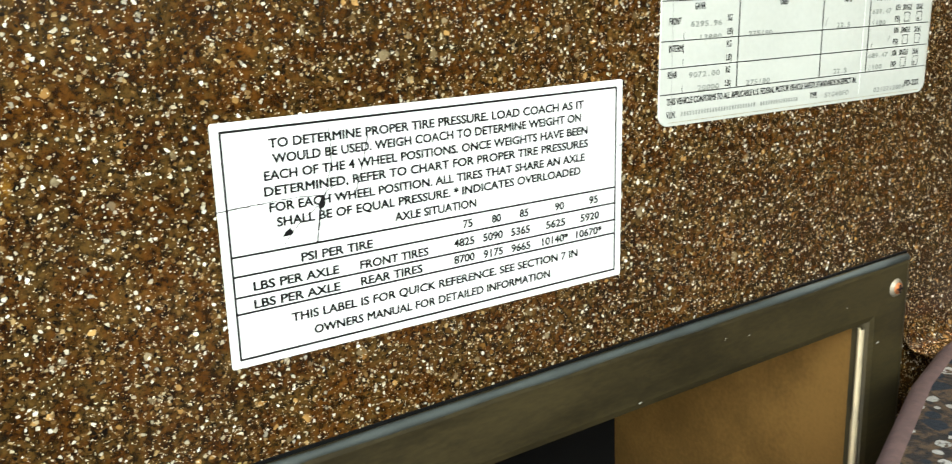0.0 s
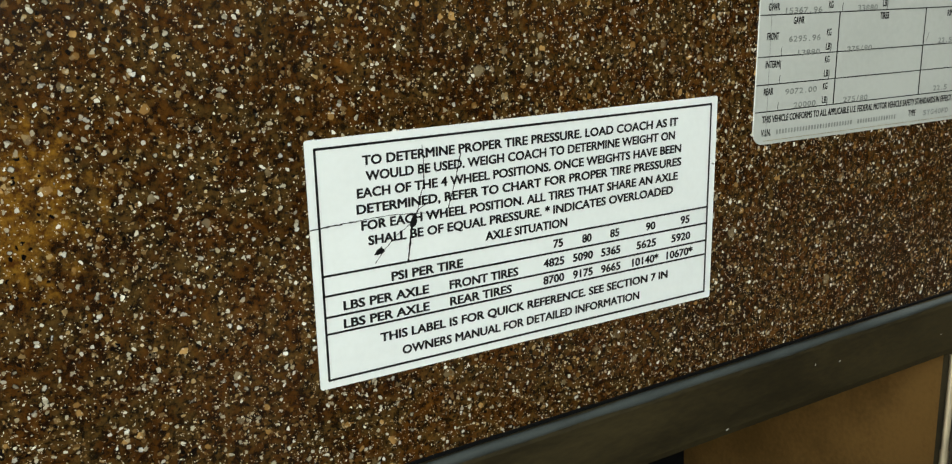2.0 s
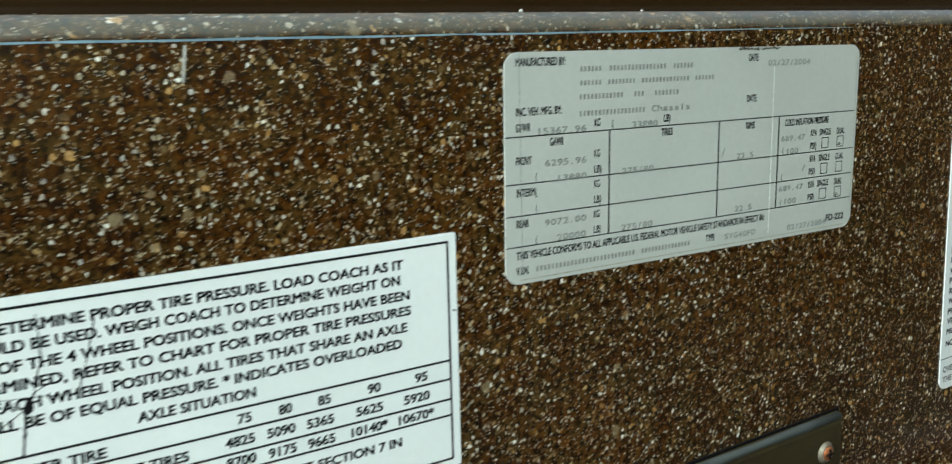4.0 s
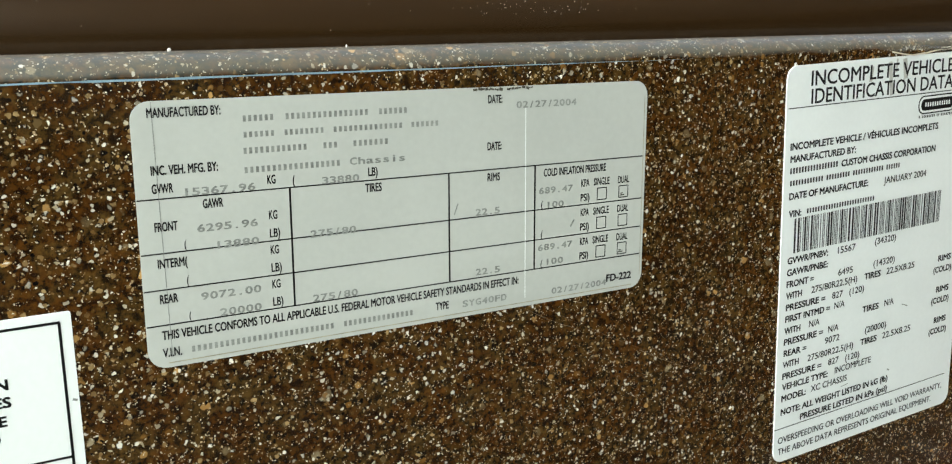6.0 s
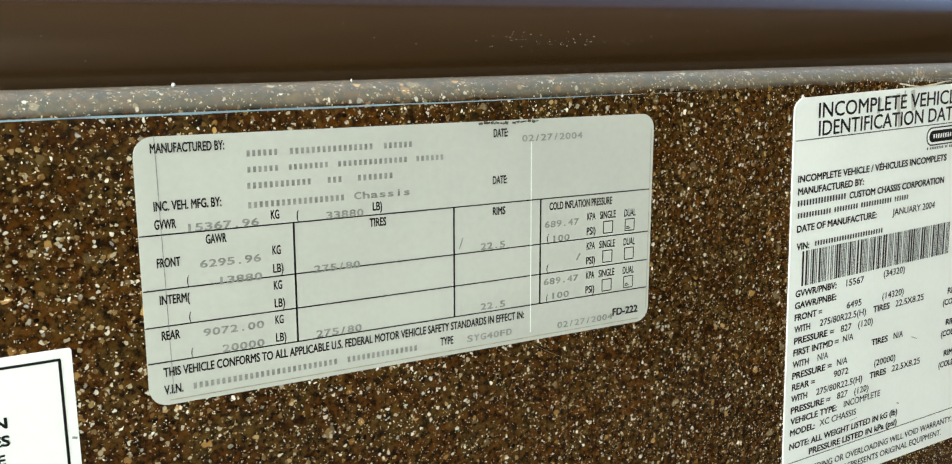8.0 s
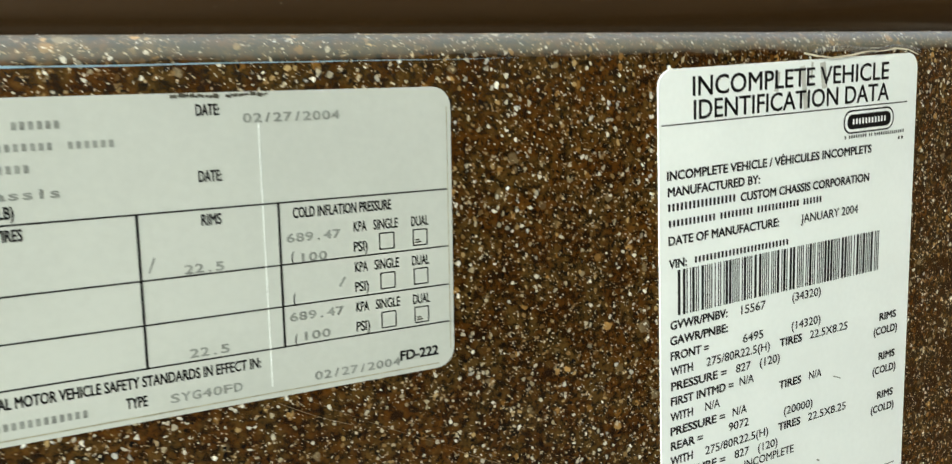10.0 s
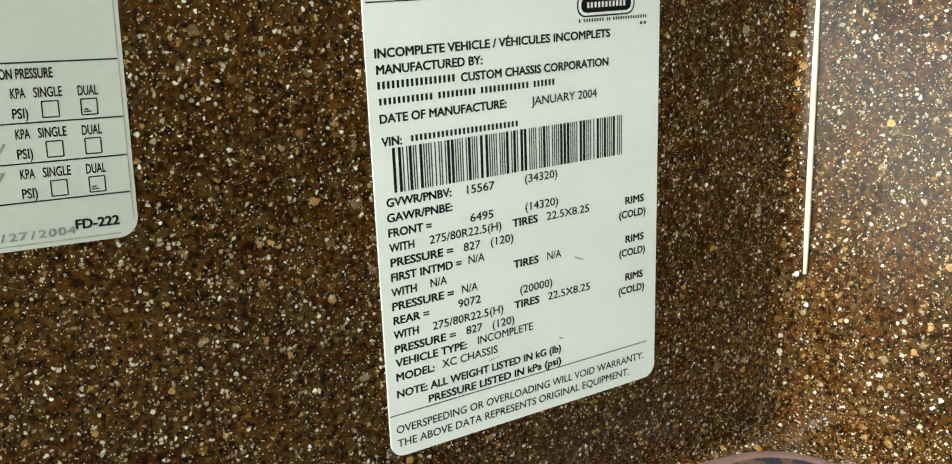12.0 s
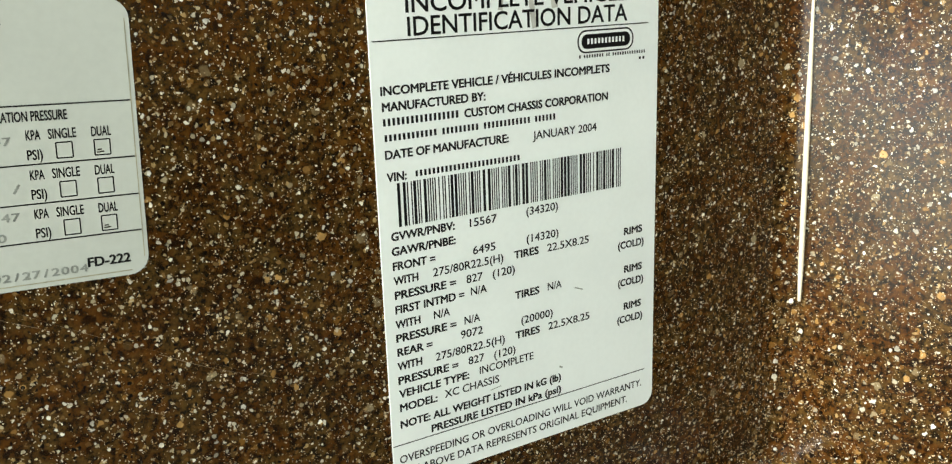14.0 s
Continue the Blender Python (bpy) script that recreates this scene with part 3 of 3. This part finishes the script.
# vehicle certification label
cert = label_at(0.2000 + 0.00033, 0.9650 - 0.00051 + 0.001, -0.42, "yellowed white certification label with ruled table and faded typing")
part("backing", rounded_sheet(0.1406, 0.0600, 0.0042, FACE, -0.00005), CLEAR_FILM, cert).location = (0.0017, 0, -0.0004)
for z in (38.3, 26.1, 17.8, 9.65):
    ruled(cert, [(1.8, z, 141.2, z)], 0.30, name="ruled_line")
for x in (36.2, 78.3, 104.5):
    ruled(cert, [(x, 9.65, x, 38.3)], 0.48, name="ruled_line")
for text, u, v, w in (
        ("MANUFACTURED BY:", 5.2, 56.1, 15.9), ("INC. VEH. MFG. BY:", 5.2, 43.6, 14.6), ("GVWR", 5.1, 39.6, 4.6), ("KG", 30.9, 39.6, 2), ("(", 37, 39.0, 0.5), ("LB)", 56.1, 39.4, 2.5),
        ("GAWR", 15.9, 35.4, 4.6), ("TIRES", 55.2, 35.5, 4.4), ("DATE:", 89.9, 55.5, 4.3), ("DATE:", 89.7, 43.4, 4.3), ("RIMS", 89.7, 35.3, 3.8), ("COLD INFLATION PRESSURE", 107.3, 35.1, 20.9),
        ("FRONT", 5.1, 31.1, 5), ("INTERM(", 5.2, 22.8, 6.5), ("REAR", 5.1, 14.7, 4), ("V.I.N.", 4.9, 2.2, 4.2), ("TYPE", 74.1, 2.6, 3.8),
        ("THIS VEHICLE CONFORMS TO ALL APPLICABLE U.S. FEDERAL MOTOR VEHICLE SAFETY STANDARDS IN EFFECT IN:", 5, 6.3, 94.5)):
    printed(cert, text, u, v, w, 2.0, 0.030)
printed(cert, "FD-222", 129.3, 2.7, 9.1, 2.0, 0.04)
for z in (31.3, 23.0, 14.7):
    printed(cert, "KG", 30.9, z, 2.0, 2.0, 0.022)
    printed(cert, "LB)", 30.9, z - 4.3, 2.5, 2.0, 0.022)
    printed(cert, "(", 11.3, z - 4.6, 0.5, 2.0, 0.0)
    printed(cert, "KPA", 119.8, z - 0.1, 2.8, 2.0, 0.022)
    printed(cert, "SINGLE", 124.1, z - 0.1, 5.5, 2.0, 0.022)
    printed(cert, "DUAL", 132.6, z - 0.2, 4.0, 2.0, 0.022)
    printed(cert, "PSI)", 119.7, z - 4.2, 3.0, 2.0, 0.022)
    printed(cert, "(", 106.6, z - 4.8, 0.6, 2.0, 0.0)
    for x in (125.4, 133.0):
        ruled(cert, [(x, z - 4.3, x + 3.2, z - 4.3), (x, z - 1.0, x + 3.2, z - 1.0), (x, z - 4.3, x, z - 1.0), (x + 3.2, z - 4.3, x + 3.2, z - 1.0)], 0.26, name="tick_box")
for text, u, v, w in (
        ("15367.96", 12.2, 38.5, 15.9), ("33880", 44.2, 38.4, 9.5), ("6295.96", 14.3, 30.1, 13.9), ("13880", 18.6, 25.8, 9.7), ("9072.00", 14.2, 14.3, 14), ("20000", 18.3, 9.9, 9.8),
        ("275/80", 40.8, 25.8, 11.7), ("275/80", 40.8, 9.9, 11.7), ("02/27/2004", 98.5, 53.9, 19.2), ("22.5", 86.1, 26.5, 7.4), ("22.5", 86.1, 10.4, 7.5), ("02/27/2004", 110.4, 1.8, 18.9),
        ("689.47", 105.8, 30.4, 11.2), ("100", 108.7, 26.3, 5.3), ("689.47", 105.7, 14.6, 11.4), ("100", 108.6, 10.4, 5.5)):
    printed(cert, text, u, v, w, 1.65, 0.030, FADED, "typed_entry", True)
word_bars(cert, 25.8, 54.2, (7.6, 21.0, 8.0), 2.4, 1.4, FADED)
word_bars(cert, 25.8, 50.6, (7.6, 10.0, 18.4, 8.0), 2.0, 1.3, FADED)
word_bars(cert, 25.6, 46.9, (15.5, 4.0, 9.6), 3.6, 1.4, FADED)
word_bars(cert, 25.6, 42.5, (23.6,), 2.2, 1.4, FADED)
printed(cert, "Chassis", 51.4, 42.5, 14.6, 1.65, 0.030, FADED, "typed_entry", True)
word_bars(cert, 11.2, 2.4, (35.0, 19.4), 2.2, 1.4, FADED)
printed(cert, "SYG40FD", 82.0, 2.3, 13.7, 1.65, 0.030, FADED, "typed_entry", True)
for x0, x1 in ((85.5, 93.5), (95.5, 102.5)):
    bm = bmesh.new()
    while x0 < x1:
        step = random.uniform(0.5, 1.3)
        stroke(bm, x0, 59.0 + random.uniform(-0.25, 0.3), x0 + step, 59.0 + random.uniform(-0.25, 0.3), random.uniform(0.25, 0.8), PRINT - 0.00006)
        x0 += step * random.uniform(0.8, 1.3)
    part("torn_edge", bm, TEAR, cert, "ragged dark nicks in the film edge")
ruled(cert, [(101.6, 2.0, 101.4, 54.0)], 0.22, WHITE_VINYL, "crease")
ruled(cert, [(7.0, 2.0, 6.2, 59.5)], 0.18, FADED, "crease")
ruled(cert, [(141.4, 3.5, 141.3, 55.5)], 0.22, AGED, "film_edge")
ruled(cert, [(6.0, 0.7, 138.5, 0.7)], 0.25, AGED, "film_edge")
for z in (31.3, 14.7):
    ruled(cert, [(133.4, z - 3.7, 134.9, z - 3.6), (133.5, z - 3.2, 134.4, z - 3.1)], 0.32, TEAR, "pen_mark")

# chassis identification label
ident = label_at(0.4007, 0.89205, 1.80, "tall white chassis identification label with barcode and black print")
part("backing", rounded_sheet(0.0940, 0.1345, 0.0042, FACE, -0.00005), WHITE_VINYL, ident).location = (0.0019, 0, -0.0004)
printed(ident, "INCOMPLETE VEHICLE", 12.5, 127.4, 71.2, 4.6, 0.014)
printed(ident, "IDENTIFICATION DATA", 12.8, 121.7, 71.2, 4.6, 0.014)
ruled(ident, [(2.8, 120.9, 92.0, 120.6)], 0.30, name="ruled_line")
ruled(ident, [(2.0, 12.1, 92.4, 12.1)], 0.30, name="ruled_line")
for text, u, v, w in (
        ("INCOMPLETE VEHICLE / V\u00c9HICULES INCOMPLETS", 4.3, 107.6, 73.3), ("MANUFACTURED BY:", 4.5, 103.6, 30.7), ("DATE OF MANUFACTURE:", 4.6, 91.5, 37.7), ("VIN:", 4.7, 85.7, 5.8),
        ("GVWR/PNBV:", 5, 70, 19.2), ("GAWR/PNBE:", 4.9, 66, 19.4), ("FRONT =", 5, 62, 12.8), ("WITH", 5, 58, 7.4), ("TIRES", 43.1, 58.1, 8.6), ("RIMS", 83.4, 58, 7.3),
        ("PRESSURE =", 5.1, 54, 18.8), ("(COLD)", 81.1, 53.8, 10.3), ("FIRST INTMD =", 5, 50, 21.4), ("TIRES", 43.1, 46.1, 8.6), ("RIMS", 83.6, 46, 7.2), ("(COLD)", 81.2, 41.8, 10.2),
        ("WITH", 4.8, 45.9, 7.6), ("PRESSURE =", 4.8, 42, 18.7), ("REAR =", 4.9, 38, 10.8), ("WITH", 4.7, 34, 7.6), ("TIRES", 43, 34, 8.7), ("RIMS", 83.6, 34, 7), ("(COLD)", 81, 29.8, 10.2),
        ("PRESSURE =", 4.7, 29.9, 18.9), ("VEHICLE TYPE:", 4.7, 26, 22.3), ("MODEL:", 4.7, 21.9, 11.8), ("NOTE: ALL WEIGHT LISTED IN kG (lb)", 4.6, 17, 54.6), ("PRESSURE LISTED IN kPa (psi)", 14.1, 13.1, 45.1)):
    printed(ident, text, u, v, w, 2.15, 0.038)
for text, u, v, w in (
        ("JANUARY 2004", 50.3, 91.2, 22.5), ("15567", 28.9, 69.8, 8.8), ("(34320)", 47.6, 70, 11.1), ("6495", 29.6, 61.9, 7.4), ("(14320)", 47.5, 62, 11.3), ("275/80R22.5(H)", 16.9, 58.1, 22.6),
        ("22.5X8.25", 54.7, 58.1, 15.2), ("827", 27.2, 54.1, 5.3), ("(120)", 35.8, 54, 7.5), ("N/A", 28.5, 50.3, 5.2), ("N/A", 54.7, 46.3, 5), ("N/A", 16.5, 46.1, 5.1), ("N/A", 26.1, 42.3, 5.1),
        ("9072", 24.7, 38.4, 7.3), ("(20000)", 45.1, 38.1, 11.3), ("275/80R22.5(H)", 16.5, 33.9, 22.8), ("22.5X8.25", 54.7, 34.1, 15.4), ("827", 26.9, 30.1, 5.3), ("(120)", 35.5, 29.8, 7.4),
        ("INCOMPLETE", 30.5, 26.3, 18.7), ("XC CHASSIS", 18.8, 22.2, 18.2), ("OVERSPEEDING OR OVERLOADING WILL VOID WARRANTY.", 3.8, 6.6, 87.4), ("THE ABOVE DATA REPRESENTS ORIGINAL EQUIPMENT.", 3.9, 2.5, 81.4)):
    printed(ident, text, u, v, w, 2.25, 0.016, name="printed_entry")
word_bars(ident, 4.4, 99.9, (22.6,), 1.4, 1.9)
printed(ident, "CUSTOM CHASSIS CORPORATION", 28.4, 99.7, 48.6, 2.15, 0.038)
word_bars(ident, 4.6, 96.0, (15.6, 11.6, 15.6, 7.4), 1.2, 1.7)
word_bars(ident, 12.9, 86.0, (33.2,), 1.0, 1.6)
word_bars(ident, 66.4, 112.1, (1.0, 7.4, 1.6, 12.6), 0.7, 0.9, None, 0.9)
word_bars(ident, 88.3, 110.3, (2.8,), 0.7, 0.8)
spot = 7.5
bars = random.Random(11)
while spot < 82.2:
    w = bars.choice((0.36, 0.36, 0.36, 0.85))
    bm = bmesh.new()
    stroke(bm, spot + w / 2, 73.4, spot + w / 2, 85.0, w)
    part("barcode_stripe", bm, INK, ident)
    spot += w + bars.choice((0.34, 0.34, 0.34, 0.80))
# plain oval emblem
for w, h, y, ink in ((20.4, 6.4, 0, INK), (19.4, 5.5, 1, WHITE_VINYL), (17.6, 4.0, 2, INK)):
    sheet = part("emblem", rounded_sheet(w / 1000, h / 1000, h / 2200, PRINT - y * 0.00005, PRINT + 0.00005), ink, ident, "plain black and white oval emblem")
    sheet.location = ((76.2 - w / 2) / 1000, 0, (116.6 - h / 2) / 1000)
word_bars(ident, 69.2, 115.9, (14.0,), 1.0, 1.5, WHITE_VINYL, 1.3, 0.00016)

# creases and a curled film edge at the head of the label
for lines, w in (([(41.2, 131.6, 40.6, 126.6)], 1.5), ([(50.0, 132.6, 50.8, 126.8), (50.8, 126.8, 51.6, 121.4)], 1.7), ([(57.4, 133.2, 58.4, 126.4)], 2.1), ([(53.6, 133.4, 53.2, 129.0)], 0.8)):
    bm = bmesh.new()
    for line in lines:
        stroke(bm, *line, w, PRINT + 0.00005)
    part("crease", bm, CREASE, ident, "greyed crease in the vinyl")
bm = bmesh.new()
edge = [(49.5, 135.9), (54.8, 134.9), (60.3, 134.2), (68.0, 134.6), (75.1, 135.5), (80.0, 135.2), (85.2, 135.6), (90.8, 135.0), (94.6, 133.6)]
for (x0, z0), (x1, z1) in zip(edge, edge[1:]):
    stroke(bm, x0, z0, x1, z1, random.uniform(0.22, 0.5), PRINT - 0.0007)
part("curled_film_edge", bm, GLINT_FILM_CREAM, ident, "cream curled film edge")

# small marks on the labels
for parent, lines, w in ((ident, [(64.5, 45.2, 67.6, 44.0)], 0.35), (ident, [(58.6, 21.5, 59.8, 20.9)], 0.5), (cert, [(79.8, 27.4, 80.9, 30.2)], 0.35), (cert, [(116.4, 20.3, 117.6, 22.2)], 0.5)):
    ruled(parent, lines, w, FADED, "smudge")
ruled(ident, [(34.0, 20.4, 37.6, 20.9)], 0.25, FADED, "smudge")
ruled(tyre, [(125.6, 41.8, 126.6, 41.5)], 0.5, FADED, "smudge")

# ---- cab shell, window and outdoors ----
def wall_with_opening(name, axis, at, thick, a0, a1, z0, z1, hole, label, lining):
    """A wall in four pieces round one opening; axis is the one it stands across."""
    bm = bmesh.new()
    h0, h1, k0, k1 = hole
    for p0, p1, q0, q1 in ((a0, h0, z0, z1), (h1, a1, z0, z1), (h0, h1, z0, k0), (h0, h1, k1, z1)):
        if axis == "y":
            box(bm, p0, p1, at, at + thick, q0, q1)
        else:
            box(bm, at, at + thick, p0, p1, q0, q1)
    return tagged(part(name, bm, lining), label, "wall", kind="structure")


# the unseen left jamb is brought in to limit the sun on ledge and return
bm = bmesh.new()
box(bm, -1.65, -0.42, 0.345, 0.395, -0.20, 1.77)
box(bm, 1.5, 1.95, 0.345, 0.395, -0.20, 1.77)
box(bm, -0.42, 1.5, 0.345, 0.395, 1.745, 1.77)
box(bm, -1.3, 1.5, 0.352, 0.555, 0.93, 0.975)
box(bm, -1.3, 1.5, 0.50, 0.55, -0.20, 0.93)
tagged(part("wall_north", bm, DARK_TRIM), "dark cab side wall with wide window opening", "wall", kind="structure")
# windscreen opening is cut low to suit the added lamp
wall_with_opening("wall_west", "x", -1.65, 0.05, -2.2, 0.345, -0.20, 1.77, (-1.95, 0.05, -0.10, 1.62), "unseen beige cab wall with windscreen opening deepened for the added lamp", TRIM)
tagged(part("wall_south", box(bmesh.new(), -1.65, 1.9, -2.25, -2.2, -0.20, 1.77), DARK_TRIM), "plain dark brown cab wall", "wall", kind="structure")
tagged(part("wall_east", box(bmesh.new(), 1.9, 1.95, -2.25, 0.345, -0.20, 1.77), DARK_TRIM), "plain dark brown cab end wall", "wall", kind="structure")
# the opening in the unseen ceiling is added for the fill lamp
bm = bmesh.new()
for x0, x1, y0, y1 in ((-1.65, -0.69, -2.25, 0.395), (-0.01, 1.95, -2.25, 0.395), (-0.69, -0.01, -2.25, -0.74), (-0.69, -0.01, -0.16, 0.395)):
    box(bm, x0, x1, y0, y1, 1.77, 1.82)
tagged(part("ceiling", bm, PALE_TRIM), "pale padded cab ceiling with an opening added for the fill lamp", "ceiling", kind="structure")
tagged(part("floor", box(bmesh.new(), -1.65, 1.95, -2.25, 0.395, -0.25, -0.20), DARK_TRIM), "dark brown cab floor", "floor", kind="structure")

GROUND = -0.95
bm = bmesh.new()
bmesh.ops.create_grid(bm, x_segments=2, y_segments=2, size=900.0, matrix=pose(0, 0, GROUND))
tagged(part("ground", bm, GRAVEL), "pale gravel ground outside the window", "ground", kind="structure")

# loose stones where the ground shows over the sill
stones = random.Random(3)
points, faces = [], []
ball = bmesh.new()
bmesh.ops.create_icosphere(ball, subdivisions=1, radius=1.0)
shape = [v.co.copy() for v in ball.verts]
tris = [tuple(v.index for v in f.verts) for f in ball.faces]
ball.free()
for _ in range(2600):
    x = stones.uniform(-2.0, 17.0)
    y = stones.uniform(7.5, 12.5)
    r = stones.uniform(0.018, 0.050)
    turn = Euler([stones.uniform(0, 6) for _ in range(3)]).to_matrix()
    flat = Vector((stones.uniform(0.7, 1.3), stones.uniform(0.7, 1.3), stones.uniform(0.5, 0.9)))
    base = len(points)
    points += [tuple(turn @ (c * flat) * r + Vector((x, y, GROUND + r * 0.45))) for c in shape]
    faces += [tuple(i + base for i in t) for t in tris]
me = bpy.data.meshes.new("gravel_stones")
me.from_pydata(points, [], faces)
STONE, tree, shader = material("pale_stone")
n = tree.nodes.new("ShaderNodeNewGeometry")
speck = noise_of(tree, place(tree), 60.0, 3.0)
tint = mixed(tree, n.outputs["Random Per Island"], (0.20, 0.17, 0.12, 1), (0.62, 0.58, 0.48, 1))
tree.links.new(mixed(tree, calc(tree, "MULTIPLY", speck, 0.4), tint, (0.30, 0.27, 0.21, 1)), shader.inputs["Base Color"])
shader.inputs["Roughness"].default_value = 0.9
me.materials.append(STONE)
tagged(new("gravel_stones", me), "loose pale gravel stones outside the window", "gravel", kind="stuff")

shrub = empty("shrub", pose(16.6, 10.8, GROUND), "low dark green shrub on the gravel outside", "shrub")
leaf = random.Random(9)
bm = bmesh.new()
for _ in range(9):
    a, lean = leaf.uniform(0, 6.28), leaf.uniform(0.2, 0.8)
    m = Matrix.Translation((0, 0, 0.3)) @ Euler((lean, 0, a)).to_matrix().to_4x4() @ Matrix.Translation((0, 0, 0.05))
    bmesh.ops.create_cone(bm, cap_ends=True, segments=6, radius1=0.03, radius2=0.008, depth=0.8, matrix=m)
part("stems", bm, DARK_TRIM, shrub)
bm = bmesh.new()
for _ in range(900):
    d = Vector((leaf.gauss(0, 1), leaf.gauss(0, 1), abs(leaf.gauss(0, 1)))).normalized()
    c = Vector((d.x * 1.35, d.y * 1.1, 0.12 + d.z * 0.85)) * leaf.uniform(0.55, 1.05)
    m = Matrix.LocRotScale(c, Euler([leaf.uniform(0, 6) for _ in range(3)]), (leaf.uniform(0.05, 0.12), leaf.uniform(0.03, 0.06), 1))
    bm.faces.new([bm.verts.new(m @ Vector(p)) for p in ((-1, 0, 0), (0, -1, 0), (1, 0, 0), (0, 1, 0))])
part("crown", bm, LEAF, shrub)

# ---- small details on the panel and sill ----
def on_panel(name, bm, used, label, category, smooth=False):
    ob = part(name, bm, used, smooth=smooth)
    ob.matrix_world = LEAN_BACK
    return tagged(ob, label, category)


# sky's reflection along the rim's edge, laid as a pale blue strip
bm = bmesh.new()
rows = []
for i in range(181):
    x = -0.20 + 0.56 * i / 180
    h = 0.00030 * max(0.1, min(1.0, (0.37 - x) / 0.14)) * (0.75 + 0.5 * noise.noise((x * 160, 0, 0)) + 0.35 * noise.noise((x * 30, 3, 0)))
    z = 1.0296 + 0.00012 * noise.noise((x * 45, 7, 0))
    rows.append((bm.verts.new((x, -0.00012, z - h)), bm.verts.new((x, -0.00012, z + h))))
for a, b in zip(rows, rows[1:]):
    bm.faces.new((a[0], b[0], b[1], a[1]))
on_panel("rim_sky_line", bm, SKY_LINE, "thin pale blue strip for the sky's reflection under the panel rim", "edge film")
bm = bmesh.new()
stroke(bm, 123.7, 1028.6, 122.7, 1021.0, 0.55, -0.00015)
on_panel("drip_mark", bm, DUST, "short pale drip mark under the rim", "drip mark")
for x0, z0, x1, z1, w in ((343.0, 944.0, 364.0, 934.2, 0.14), (303.0, 963.0, 320.5, 954.4, 0.12), (309.0, 962.5, 345.0, 943.6, 0.06), (350.0, 941.8, 379.0, 928.4, 0.07)):
    bm = bmesh.new()
    n = 8
    for i in range(n):
        a, b = i / n, (i + 1) / n
        bow = lambda k: 0.5 * math.sin(k * math.pi)
        stroke(bm, x0 + (x1 - x0) * a, z0 + (z1 - z0) * a - bow(a), x0 + (x1 - x0) * b, z0 + (z1 - z0) * b - bow(b), w * random.uniform(0.4, 1.2), -0.00012)
    on_panel("scratch", bm, SCRATCH, "fine pale scratch in the glossy panel", "scratch")


def crumbs(spots, label):
    bm = bmesh.new()
    for x, y, z, r in spots:
        bmesh.ops.create_icosphere(bm, subdivisions=1, radius=r, matrix=Matrix.LocRotScale((x, y, z), Euler([random.uniform(0, 6) for _ in range(3)]), [random.uniform(0.6, 1.3) for _ in range(3)]))
    tagged(on_panel("dust_crumbs", bm, DUST, label, "dust"), kind="stuff")


def sill_front(z):
    """How far back the sill's front stands at a height."""
    for (y0, z0), (y1, z1) in zip(curve, curve[1:]):
        if z0 <= z <= z1:
            return y0 + (y1 - y0) * (z - z0) / (z1 - z0)
    return 0.0225


dust = random.Random(5)
spots = []
for _ in range(70):
    x, z = dust.gauss(0.318, 0.014), 1.0442 + dust.gauss(0, 0.0011)
    spots.append((x, sill_front(z) - 0.0001, z, dust.uniform(0.00005, 0.00016)))
for _ in range(60):
    x, z = dust.uniform(0.05, 0.60), dust.uniform(1.038, 1.056)
    spots.append((x, sill_front(z) - 0.0001, z, dust.uniform(0.00004, 0.00011)))
crumbs(spots, "pale dust crumbs clinging to the brown sill")
spots = [(0.2135, 0.0075, 1.0354, 0.00055), (0.2560, 0.0085, 1.0353, 0.00035)]
for _ in range(60):
    spots.append((dust.uniform(0.05, 0.55), dust.uniform(0.006, 0.012), 1.0352, dust.uniform(0.00006, 0.00016)))
crumbs(spots, "pale dust crumbs lying on the panel rim")

# lifted clear film above the identification label
bm = bmesh.new()
rows = []
for i in range(25):
    k = i / 24
    x = 0.4495 + 0.0425 * k
    lift = 0.0016 * math.sin(math.pi * k) ** 2 + 0.0010 * math.sin(2.5 * math.pi * k) ** 2
    z = 1.0296 + 0.0012 * math.sin(math.pi * k) + 0.0006 * math.sin(3 * math.pi * k)
    rows.append([bm.verts.new((x, -0.0004, z - 0.0012)), bm.verts.new((x, -0.0005 - lift, z - 0.0002)), bm.verts.new((x, -0.0004 - lift, z + 0.0003)), bm.verts.new((x, -0.0001, z + 0.0001))])
for a, b in zip(rows, rows[1:]):
    for i in range(3):
        bm.faces.new((a[i], b[i], b[i + 1], a[i + 1]))
on_panel("lifted_film", bm, FILM, "crumpled clear film lifting above a label", "film", True)
